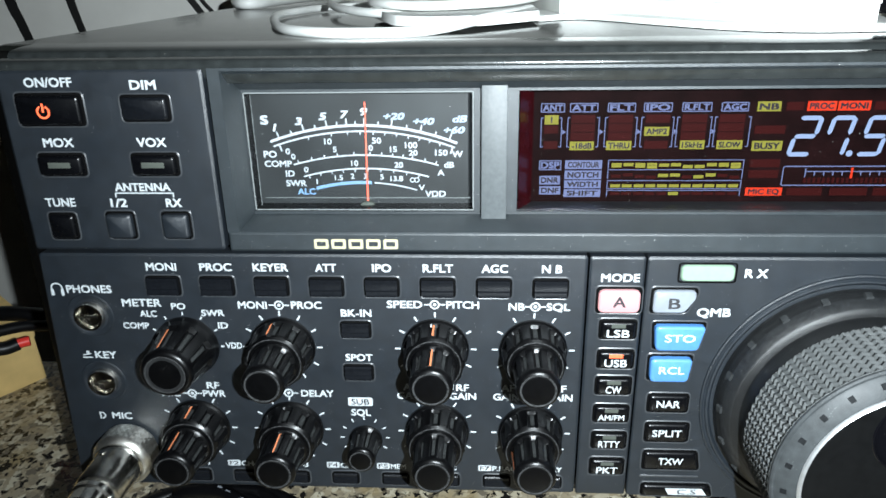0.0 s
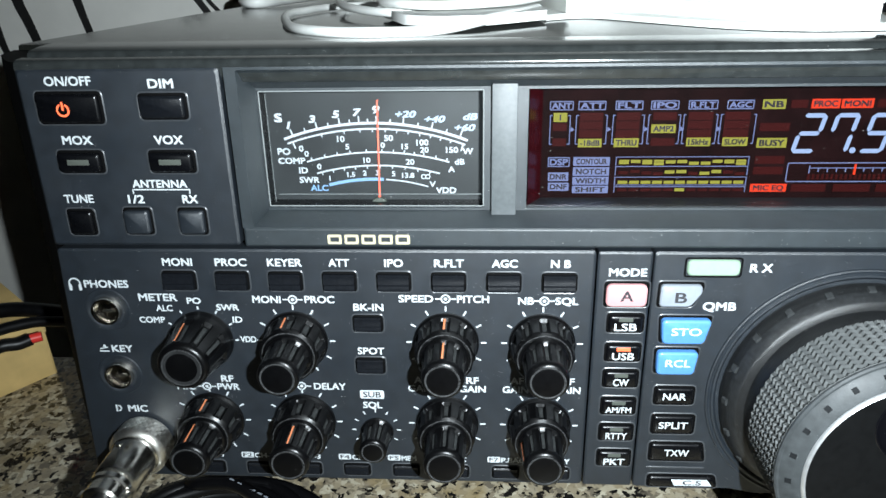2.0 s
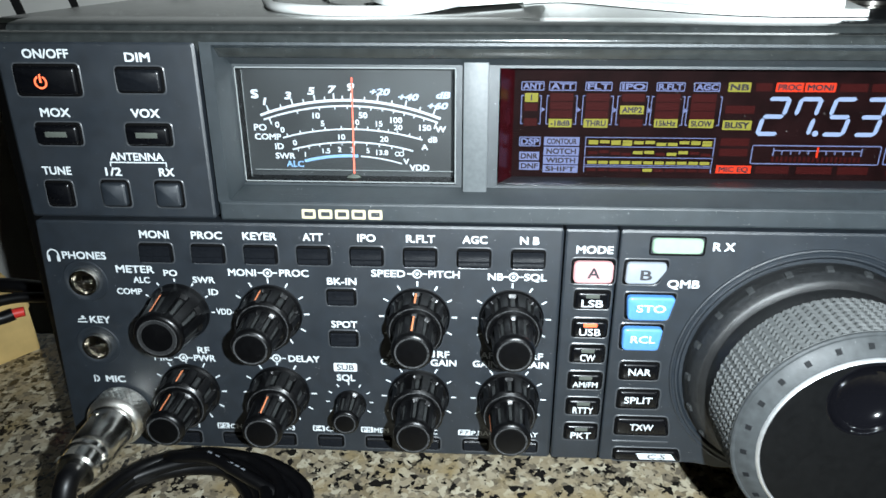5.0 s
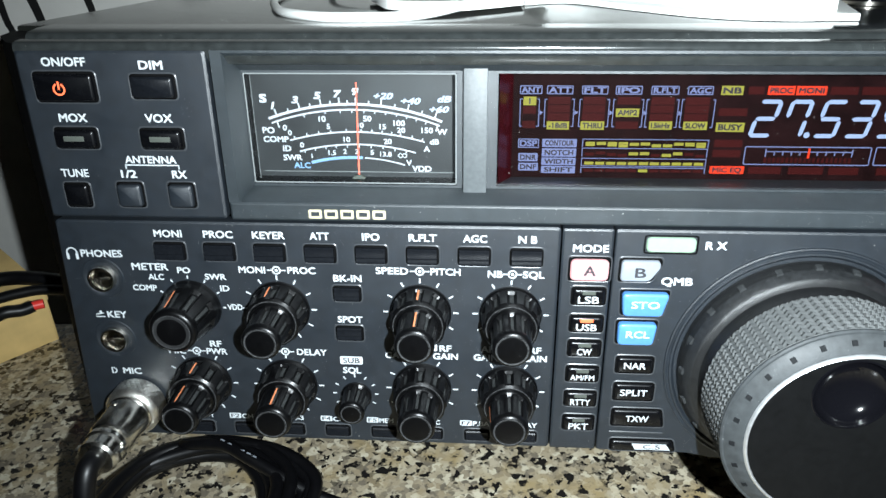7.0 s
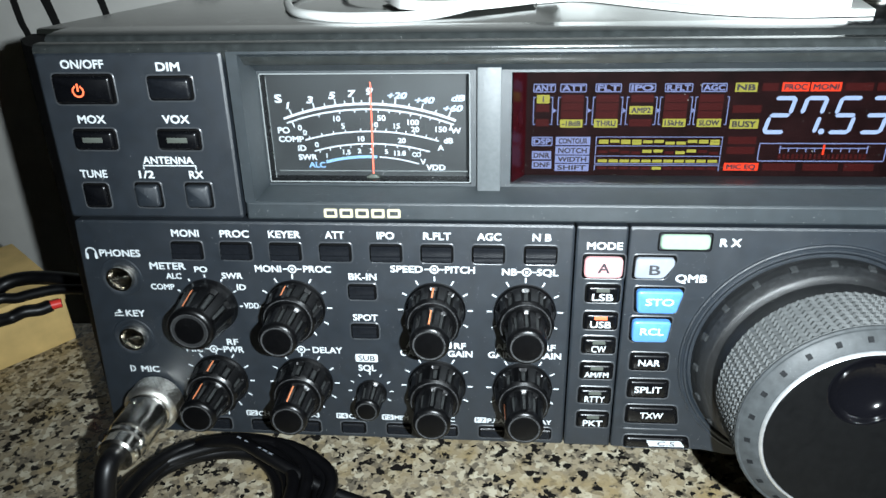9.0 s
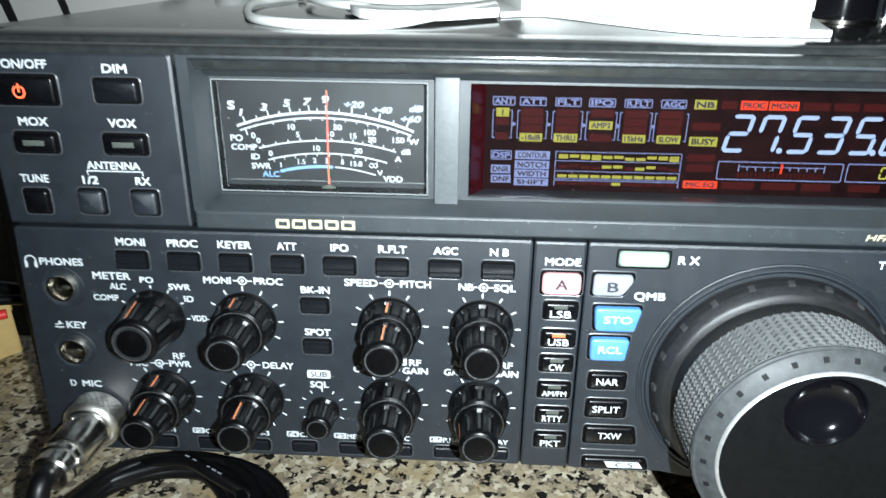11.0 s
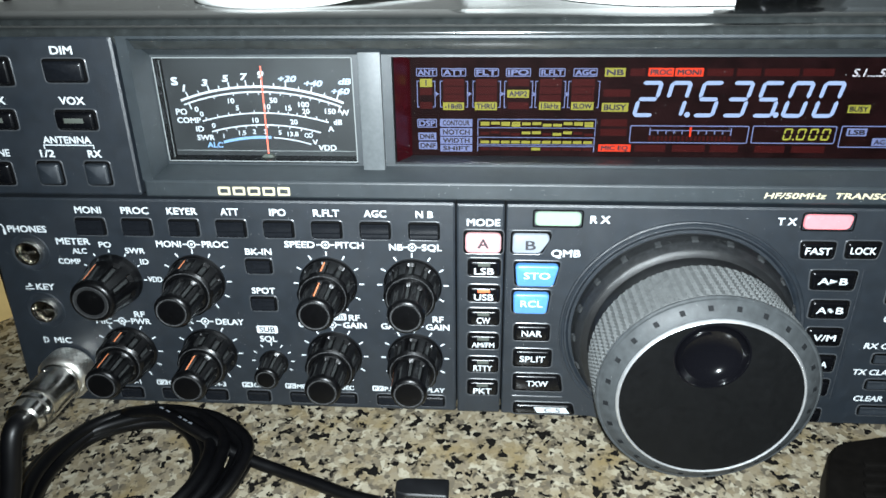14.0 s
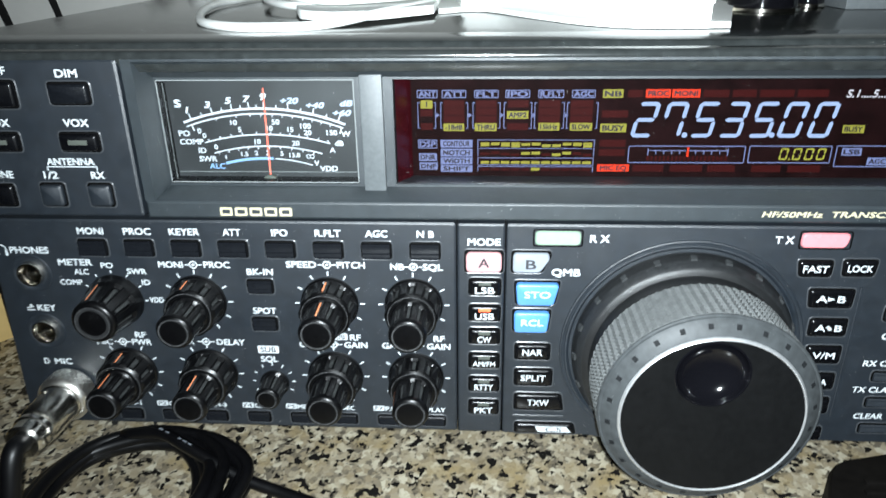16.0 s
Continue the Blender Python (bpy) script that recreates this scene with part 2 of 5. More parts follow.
PLUGM = mat("plug_plastic", (0.011, 0.0115, 0.013), 0.38, vary=0.2, scale=300, spec=0.35)
RUBBER = mat("black_cable", (0.0020, 0.0020, 0.0026), 0.40, vary=0.3, scale=500, spec=0.36)
CARD = mat("cardboard", (0.66, 0.46, 0.18), 0.7, vary=0.12, scale=90, bump=0.2, bump_scale=700)
REDTIP = mat("red_sleeve", (0.75, 0.04, 0.03), 0.4)
WALLP = mat("wall_paint", (0.90, 0.89, 0.84), 0.6, vary=0.06, scale=40)
STRIPE = mat("black_stripe", (0.012, 0.012, 0.012), 0.6, vary=0.2)
# Unseen room surfaces, kept dark so that little light bounces back.
ROOM = mat("dark_room_paint", (0.14, 0.135, 0.125), 0.8, vary=0.05, scale=5)
FLOORM = mat("dark_floor", (0.08, 0.077, 0.073), 0.5, vary=0.1, scale=6)
KEYPAD = mat("keypad_plastic", (0.0048, 0.0040, 0.0034), 0.6, vary=0.3, scale=300, bump=0.2, spec=0.18)
GRANITE = granite()

# black stripes on the wall: x and z of their middle line, upper and lower width
STRIPES = [
    ([(-232, 190), (-229, 150), (-225, 134), (-221, 116), (-219, 100)], 9, 6),
    ([(-190, 190), (-183, 150), (-181, 138), (-178, 122), (-176, 100)], 7, 5),
    ([(-254, 190), (-250, 123), (-247, 108), (-244, 92)], 6, 5),
    ([(-110, 175), (-92, 149), (-86, 140), (-74, 122)], 5, 5),
    ([(-98, 175), (-84, 149), (-77, 140), (-62, 122)], 3, 3),
]

MM = 0.001


# ---- mesh helpers; lengths in millimetres, x right, y back, z up ----
def part(name, bm, material, parent, label="", loc=(0, 0, 0), smooth=35):
    if isinstance(bm, bpy.types.Mesh):
        me = bm
    else:
        bmesh.ops.recalc_face_normals(bm, faces=bm.faces)
        me = bpy.data.meshes.new(name)
        bm.to_mesh(me)
        bm.free()
        me.transform(Matrix.Scale(MM, 4))
        me.polygons.foreach_set("use_smooth", [smooth > 0] * len(me.polygons))
        if smooth:
            me.set_sharp_from_angle(angle=radians(smooth))
    if not me.materials:
        me.materials.append(material)
    ob = new(name, me)
    ob.parent = parent
    ob.location = [v * MM for v in loc]
    if label:
        ob["label"] = label
    return ob


def root(name, label, category, m, group=""):
    ob = new(name)
    ob.empty_display_size = 0.01
    ob.matrix_world = m
    return tagged(ob, label, category, group)


def bevelled(bm, size, segs=2):
    if size:
        bmesh.ops.bevel(bm, geom=[e for e in bm.edges if e.is_manifold and e.calc_face_angle(0) > 0.6], offset=size, segments=segs, affect="EDGES", profile=0.6)
    return bm


def box(x0, x1, y0, y1, z0, z1, bev=0.0, bm=None, segs=2):
    own = bmesh.new()
    bmesh.ops.create_cube(own, size=1)
    bmesh.ops.scale(own, vec=(x1 - x0, y1 - y0, z1 - z0), verts=own.verts)
    bmesh.ops.translate(own, vec=((x0 + x1) / 2, (y0 + y1) / 2, (z0 + z1) / 2), verts=own.verts)
    bevelled(own, bev, segs)
    return joined(bm, own)


def joined(bm, own):
    if bm is None:
        return own
    me = bpy.data.meshes.new("x")
    own.to_mesh(me)
    own.free()
    bm.from_mesh(me)
    bpy.data.meshes.remove(me)
    return bm


def rounded(poly, radius, n=4):
    """A polygon with its corners rounded."""
    out = []
    for i, p in enumerate(poly):
        a, b, c = Vector(poly[i - 1]), Vector(p), Vector(poly[(i + 1) % len(poly)])
        u, v = a - b, c - b
        r = min(radius, u.length * 0.45, v.length * 0.45)
        s, e = b + u.normalized() * r, b + v.normalized() * r
        for k in range(n + 1):
            t = k / n
            out.append(tuple((1 - t) ** 2 * s + 2 * t * (1 - t) * b + t * t * e))
    return out


def prism(poly, y0, y1, inset=0.0, rise=0.0, bm=None):
    """A slab over an x-z polygon, from y0 (back) to y1 (front); its front edge is chamfered by inset and rise."""
    own = bmesh.new()
    cx = sum(p[0] for p in poly) / len(poly)
    cz = sum(p[1] for p in poly) / len(poly)
    wx = max(abs(p[0] - cx) for p in poly)
    wz = max(abs(p[1] - cz) for p in poly)
    rings = [(y0, 0), (y1 + rise, 0)] + ([(y1 + rise * 0.45, inset * 0.4), (y1, inset)] if inset else [])
    vs = []
    for y, d in rings:
        sx, sz = (1 - d / wx), (1 - d / wz)
        vs.append([own.verts.new((cx + (p[0] - cx) * sx, y, cz + (p[1] - cz) * sz)) for p in poly])
    n = len(poly)
    for a, b in zip(vs, vs[1:]):
        for i in range(n):
            own.faces.new((a[i], a[(i + 1) % n], b[(i + 1) % n], b[i]))
    own.faces.new(vs[-1])
    own.faces.new(vs[0][::-1])
    return joined(bm, own)


def rect(x0, x1, z0, z1, r=0.0):
    p = [(x0, z0), (x1, z0), (x1, z1), (x0, z1)]
    return rounded(p, r) if r else p


def lathe(profile, seg=48, shape=None, bm=None, cap=True):
    """Turned about the y axis from (radius, y) pairs; shape(i, angle, r) may change the radius."""
    own = bmesh.new()
    rings = []
    for i, (r, y) in enumerate(profile):
        ring = []
        for k in range(seg):
            a = 2 * math.pi * k / seg
            q = shape(i, a, r) if shape else r
            ring.append(own.verts.new((q * math.cos(a), y, q * math.sin(a))))
        rings.append(ring)
    for a, b in zip(rings, rings[1:]):
        for k in range(seg):
            own.faces.new((a[k], a[(k + 1) % seg], b[(k + 1) % seg], b[k]))
    if cap:
        own.faces.new(rings[0])
        own.faces.new(rings[-1][::-1])
    return joined(bm, own)


def ringed(r0, r1, y, cx=0, cz=0, seg=48, a0=0, a1=360, bm=None):
    """A flat ring or part of one, facing the front."""
    own = bmesh.new()
    n = max(3, int(seg * abs(a1 - a0) / 360))
    pts = []
    for k in range(n + 1):
        a = radians(a0 + (a1 - a0) * k / n)
        pts.append([own.verts.new((cx + r * math.cos(a), y, cz + r * math.sin(a))) for r in (r0, r1)])
    for p, q in zip(pts, pts[1:]):
        own.faces.new((p[0], p[1], q[1], q[0]))
    return joined(bm, own)


def bar(x, z, angle, r0, r1, w, y, bm=None):
    """A flat mark along a ray from (x, z); angle in degrees, anticlockwise from the right."""
    own = bmesh.new()
    c, s = math.cos(radians(angle)), math.sin(radians(angle))
    own.faces.new([own.verts.new((x + r * c - d * s, y, z + r * s + d * c)) for r, d in ((r0, -w / 2), (r1, -w / 2), (r1, w / 2), (r0, w / 2))])
    return joined(bm, own)


def flat(poly, y, bm=None):
    own = bmesh.new()
    own.faces.new([own.verts.new((p[0], y, p[1])) for p in poly])
    return joined(bm, own)


def frame_line(x0, x1, z0, z1, w, y, bm=None, r=0.6):
    own = bmesh.new()
    outer = rounded(rect(x0, x1, z0, z1), r, 3)
    inner = rounded(rect(x0 + w, x1 - w, z0 + w, z1 - w), max(0.05, r - w), 3)
    a = [own.verts.new((p[0], y, p[1])) for p in outer]
    b = [own.verts.new((p[0], y, p[1])) for p in inner]
    for i in range(len(a)):
        own.faces.new((a[i], a[(i + 1) % len(a)], b[(i + 1) % len(a)], b[i]))
    return joined(bm, own)


def smooth_path(points, n=8):
    out = []
    p = [Vector(points[0])] + [Vector(q) for q in points] + [Vector(points[-1])]
    for i in range(1, len(p) - 2):
        for k in range(n):
            t = k / n
            a, b, c, d = p[i - 1], p[i], p[i + 1], p[i + 2]
            out.append(0.5 * (2 * b + (c - a) * t + (2 * a - 5 * b + 4 * c - d) * t * t + (3 * b - a - 3 * c + d) * t ** 3))
    return out + [p[-1]]


def tube(points, r, seg=12, n=8, flatten=1.0, bm=None):
    own = bmesh.new()
    pts = smooth_path(points, n)
    rings = []
    for i, p in enumerate(pts):
        d = (pts[min(i + 1, len(pts) - 1)] - pts[max(i - 1, 0)]).normalized()
        side = d.cross(Vector((0, 0, 1)))
        side = side.normalized() if side.length > 0.05 else Vector((1, 0, 0))
        up = side.cross(d).normalized()
        rings.append([own.verts.new(p + r * (math.cos(2 * math.pi * k / seg) * side + flatten * math.sin(2 * math.pi * k / seg) * up)) for k in range(seg)])
    for a, b in zip(rings, rings[1:]):
        for k in range(seg):
            own.faces.new((a[k], a[(k + 1) % seg], b[(k + 1) % seg], b[k]))
    own.faces.new(rings[0])
    own.faces.new(rings[-1][::-1])
    return joined(bm, own)


LETTERS = {}


def lettering(words, x, z, high, y, material, parent, wide=None, bold=0.016, slant=0.0, stretch=1.12, name="lettering", left=False):
    """Flat printed words, centred at (x, z) or beginning at x; high: the capitals' height. Strokes are thickened by shifted layers."""
    if words not in LETTERS:
        cu = bpy.data.curves.new("words", "FONT")
        cu.body, cu.size, cu.resolution_u = words, 1.0, 3
        ob = bpy.data.objects.new("words", cu)
        scene.collection.objects.link(ob)
        bpy.context.view_layer.update()
        me = bpy.data.meshes.new_from_object(ob.evaluated_get(bpy.context.evaluated_depsgraph_get()))
        bpy.data.objects.remove(ob)
        bpy.data.curves.remove(cu)
        co = np.empty(len(me.vertices) * 3)
        me.vertices.foreach_get("co", co)
        LETTERS[words] = (co.reshape(-1, 3), [tuple(p.vertices) for p in me.polygons])
        bpy.data.meshes.remove(me)
    co, polys = LETTERS[words]
    lo, hi = co.min(0), co.max(0)
    cap = 0.682 + 2 * bold
    sz = high / cap
    sx = wide / (hi[0] - lo[0] + 2 * bold) if wide else sz * stretch
    mid = (lo + hi) / 2
    base = 0.341
    points, faces = [], []
    for n_, (dx, dz) in enumerate(((-1, -1), (1, -1), (-1, 1), (1, 1))):
        px = (co[:, 0] + dx * bold - (lo[0] if left else mid[0])) * sx
        pz = (co[:, 1] + dz * bold - base) * sz
        faces += [tuple(v + len(points) for v in p) for p in polys]
        points += [(a + slant * c, -0.008 * n_, c) for a, c in zip(px, pz)]
    me = bpy.data.meshes.new(name)
    me.from_pydata([tuple(v * MM for v in q) for q in points], [], faces)
    me.materials.append(material)
    return part(name, me, material, parent, loc=(x, y, z))



# ---- the setting ----
def slab(name, x0, x1, y0, y1, z0, z1, material, label, category, bev=0.0):
    ob = part(name, box(x0, x1, y0, y1, z0, z1, bev), material, None)
    return tagged(ob, label, category, kind="structure")


plan = rounded([(-900, -420), (1300, -420), (1300, 376), (-22, 376), (-22, 128), (-900, 128)], 3)
own = prism([(x, -y) for x, y in plan], 0, 30)
for v in own.verts:
    v.co = (v.co.x, -v.co.z, -v.co.y)
tagged(part("countertop", own, GRANITE, None), "speckled cream and black polished granite countertop", "countertop", kind="structure")
# Floor, side and rear walls and ceiling are unseen, added dark to limit bounce.
slab("floor", -1400, 1800, -2200, 600, -930, -900, FLOORM, "unseen dark grey floor, limits bounced light", "floor")
wall_north = slab("wall_north", -1400, 1800, 376, 480, -900, 1600, WALLP, "off-white wall with black curved stripes", "wall")
slab("wall_south", -1400, 1800, -2300, -2200, -900, 1600, ROOM, "unseen dark wall behind the camera, limits bounced light", "wall")
slab("wall_west", -1500, -1400, -2200, 376, -900, 1600, ROOM, "unseen dark side wall, limits bounced light", "wall")
slab("wall_east", 1800, 1900, -2200, 376, -900, 1600, ROOM, "unseen dark side wall, limits bounced light", "wall")
slab("ceiling", -1400, 1800, -2200, 376, 1600, 1650, ROOM, "unseen dark ceiling, limits bounced light", "ceiling")
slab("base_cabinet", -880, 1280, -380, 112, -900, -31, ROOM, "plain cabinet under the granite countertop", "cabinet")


def wall_stripe(points, w0, w1):
    own = bmesh.new()
    pts = smooth_path([(x, 0, z) for x, z in points], 8)
    rows = []
    for i, p in enumerate(pts):
        d = (pts[min(i + 1, len(pts) - 1)] - pts[max(i - 1, 0)]).normalized()
        w = (w0 + (w1 - w0) * i / (len(pts) - 1)) / 2
        s = Vector((-d.z, 0, d.x)) * w
        rows.append([own.verts.new((q.x, y, q.z)) for q, y in ((p - s, 375.9), (p - s, 375.2), (p + s, 375.2), (p + s, 375.9))])
    for a, b in zip(rows, rows[1:]):
        for k in range(3):
            own.faces.new((a[k], a[k + 1], b[k + 1], b[k]))
    return part("stripe", own, STRIPE, wall_north)


for pts, w0, w1 in STRIPES:
    wall_stripe(pts, w0, w1)

# ---- the transceiver ----
radio = root("transceiver", "black desktop radio transceiver with lit meter, display and many knobs", "radio", RIG)
L, R, B, T = 1.0, 396.0, 14.6, 141.6

# cabinet behind the front
cab = part("cabinet", box(-10, 405, 20, 352, 16, 146.0, 1.2), CASE, radio, "black painted steel cabinet, dusty on top")
own = bmesh.new()
# the frame of the front, in section round the top edge
prof = [(0.0, T), (0.25, 142.9), (0.8, 143.5), (1.6, 143.8), (4.2, 144.0), (4.8, 143.3), (6.4, 143.4), (7.0, 144.7), (8.0, 145.4), (12.9, 146.0), (19.9, 146.2), (19.9, 137.5), (3, 137.5)]
fa = [own.verts.new((L, y, z)) for y, z in prof]
fb = [own.verts.new((R, y, z)) for y, z in prof]
for i in range(len(prof)):
    j = (i + 1) % len(prof)
    own.faces.new((fa[i], fb[i], fb[j], fa[j]))
own.faces.new(fa)
own.faces.new(fb[::-1])
part("top_rail", own, RAIL, radio, "glossy ridged top edge of the front panel, its reflected white partly painted", smooth=50)
for x0, x1, x2, name in ((L, -7.0, -11.0, "left_cheek"), (R, 402.0, 406.0, "right_cheek")):
    own = bmesh.new()
    rows = []
    for y, x in ((0.2, x0), (3, x0 + (x1 - x0) * 0.45), (8, x1), (20, x2), (20, (x0 + x1) / 2), (3, x0)):
        inset = 1.0 if y < 3.1 else 0
        rows.append([own.verts.new((x, y, z)) for z in (B + 0.4 + inset, 144.4 - inset)])
    for i in range(len(rows)):
        a, b = rows[i], rows[(i + 1) % len(rows)]
        own.faces.new((a[0], a[1], b[1], b[0]))
    for k in (0, 1):
        own.faces.new([r[k] for r in rows])
    part(name, own, SIDE, radio, "black side of the front frame")

# panel plates: gaps between them are real
part("lower_panel", prism(rounded([(L - 3.2, 16.5), (L - 1.2, B), (151.3, B), (151.3, 92.4), (L, 92.4)], 1.2), 6, 0, 0.7, 0.4), PANEL, radio, "dark grey lower front panel with white print", smooth=15)
part("mode_panel", prism(rect(151.8, 166.4, B, 92.2, 0.7), 6, -0.15, 0.6, 0.35), PANEL, radio, smooth=15)
right_pts = rounded([(166.9, B - 0.2), (196, B - 0.4), (204, 12.6), (243, 12.6), (251, B - 0.2), (R, B - 0.2), (R, 92.2), (166.9, 92.2)], 1.0)
part("dial_panel", prism(right_pts, 6, 0, 0.7, 0.4), PANEL, radio, "dark grey panel round the tuning dial", smooth=15)
part("switch_panel", prism(rounded([(L, 93.6), (54.0, 93.6), (54.0, T), (L, T)], 1.0), 6, -0.25, 0.7, 0.45), PANEL, radio, "raised dark grey panel with the switches", smooth=15)
part("panel_ground", box(L, R, 5.5, 12, B + 1.5, 100, 0), SIDE, radio)
part("centre_strip", prism(rect(55.3, R, 93.3, 98.7, 0.5), 6, -0.1, 0.6, 0.4), PANEL_UP, radio, "dark strip under the meter and display", smooth=15)

# bezel round the meter and the display
own = bmesh.new()
o = [(55.2, 98.7), (R - 2, 98.7), (R - 2, T), (55.2, T)]
m_ = [(58.3, 98.9), (R - 6, 98.9), (R - 6, 140.9), (58.3, 140.9)]
i_ = [(60.4, 101.3), (R - 9, 101.3), (R - 9, 135.1), (60.4, 135.1)]
ra = [own.verts.new((x, 0.0, z)) for x, z in o]
rb = [own.verts.new((x, 0.0, z)) for x, z in m_]
rc = [own.verts.new((x, 8.0, z)) for x, z in i_]
rd = [own.verts.new((x, 11.5, z)) for x, z in i_]
for a, b in ((ra, rb), (rb, rc), (rc, rd)):
    for k in range(4):
        own.faces.new((a[k], a[(k + 1) % 4], b[(k + 1) % 4], b[k]))
bevelled(own, 0.5)
part("bezel", own, PANEL_UP, radio, "dark sloping bezel round meter and display", smooth=30)
MX0, MX1, MZ0, MZ1 = 60.8, 121.0, 102.3, 134.4
DX0, DX1, DZ0, DZ1 = 132.5, 352.0, 101.9, 134.3
own = box(60.0, R - 8, 8.0, 17.5, MZ1, 137.4)
box(60.0, R - 8, 8.0, 17.5, 99.6, 102.0, bm=own)
box(MX1, DX0, 8.0, 17.5, 101.9, MZ1 + 0.1, bm=own)
box(DX1, R - 8, 8.0, 17.5, 101.9, MZ1 + 0.1, bm=own)
box(59.0, MX0 - 0.2, 8.3, 17.5, 101.9, MZ1 + 0.1, bm=own)
part("bezel_floor", own, PANEL_UP, radio)
part("divider", box(122.9, 129.6, 5.9, 8.5, 99.4, 136.1, 0.35), GREYBAR, radio, "light grey bar between meter and display")

# analogue meter
meter = part("meter", box(MX0 - 0.6, MX1 + 0.6, 14.4, 17, 101.5, 135.2, 0), METER, radio, "dark backlit analogue meter card")
own = box(MX0, MX1, 8.4, 14.4, MZ0 - 0.5, MZ0 + 0.05)
box(MX0, MX1, 8.4, 14.4, MZ1 - 0.05, MZ1 + 0.5, bm=own)
box(MX0 - 0.5, MX0 + 0.05, 8.4, 14.4, MZ0, MZ1, bm=own)
box(MX1 - 0.05, MX1 + 0.5, 8.4, 14.4, MZ0, MZ1, bm=own)
part("meter_wall", own, BLACK, meter)
# Pale lines painted where the clear window's edges catch the light.
own = frame_line(MX0 + 0.05, MX1 - 0.05, MZ0, MZ1, 0.35, 8.05, r=0.5)
box(MX0 + 1.6, MX0 + 1.75, 9, 9.1, MZ0 + 1, MZ1 - 1, bm=own)
box(MX0 + 2.6, MX1 - 1.0, 9.6, 9.7, MZ0 + 3.0, MZ0 + 3.2, bm=own)
part("pane_rim", own, CLEAR_EDGE, meter, "pale lines painted as the bright edges of the clear meter window")
pane = part("pane", box(MX0, MX1, 8.25, 8.6, MZ0, MZ1), PANE, meter, "clear meter window")
pane.visible_shadow = False

MY = 14.25


def arc_through(a, b, c):
    """Centre and radius of the circle through three points."""
    (ax, ay), (bx, by), (cx, cy) = a, b, c
    d = 2 * (ax * (by - cy) + bx * (cy - ay) + cx * (ay - by))
    ux = ((ax * ax + ay * ay) * (by - cy) + (bx * bx + by * by) * (cy - ay) + (cx * cx + cy * cy) * (ay - by)) / d
    uy = ((ax * ax + ay * ay) * (cx - bx) + (bx * bx + by * by) * (ax - cx) + (cx * cx + cy * cy) * (bx - ax)) / d
    return ux, uy, math.hypot(ax - ux, ay - uy)


def meter_arc(a, b, c, w, material, name="scale_arc", x0=None, x1=None):
    ux, uy, r = arc_through(a, b, c)
    at = lambda x: math.degrees(math.acos((x - ux) / r))
    lo, hi = at(x0 or a[0]), at(x1 or c[0])
    part(name, ringed(r - w / 2, r + w / 2, MY, ux, uy, 260, lo, hi), material, meter, smooth=0)
    return ux, uy, r, at


a1 = meter_arc((65.0, 120.0), (91.1, 124.4), (116.4, 119.4), 0.75, M_WHITE)
a1b = meter_arc((65.8, 118.7), (91.0, 122.8), (115.7, 118.2), 0.5, M_WHITE)
a2 = meter_arc((70.9, 113.5), (90.3, 116.2), (111.2, 113.3), 0.45, M_WHITE)
a3 = meter_arc((73.5, 110.1), (89.8, 112.4), (108.5, 110.0), 0.45, M_WHITE)
a4 = meter_arc((76.8, 106.7), (90.6, 108.4), (105.1, 106.2), 0.9, M_BLUE, x1=92.5)
meter_arc((76.8, 106.7), (90.6, 108.4), (105.1, 106.2), 0.4, M_WHITE, x0=93.2)


def meter_ticks(arc, xs, inner, outer, w, name="scale_tick"):
    ux, uy, r, at = arc
    for x in xs:
        part(name, bar(ux, uy, at(x), r + inner, r + outer, w, MY - 0.02), M_WHITE, meter, smooth=0)


meter_ticks(a1, (67.6, 74.6, 81.0, 86.4, 91.2, 98.6, 106.4, 114.2), 0.3, 2.0, 0.42)
meter_ticks(a1, (71.2, 77.8, 83.8, 88.8, 95.0, 102.6, 110.4), 0.3, 1.2, 0.38)
meter_ticks(a1b, (67.4, 115.2), -2.0, 0, 0.45)
meter_ticks(a1b, (75.6, 82.0, 86.5, 90.0, 93.6, 96.8, 100.0, 103.2, 106.2, 109.0, 111.8), -0.9, 0, 0.32)
meter_ticks(a2, (72.4, 76.2, 79.8, 83.4, 88, 92.4, 95.6, 98.6, 101.4, 104, 107.4, 110.4), -0.1, 0.9, 0.34)
meter_ticks(a3, (75, 78.2, 81.4, 84.6, 88, 91.6, 95.2, 98.8, 102.4, 105.8), -0.9, 0.1, 0.3)
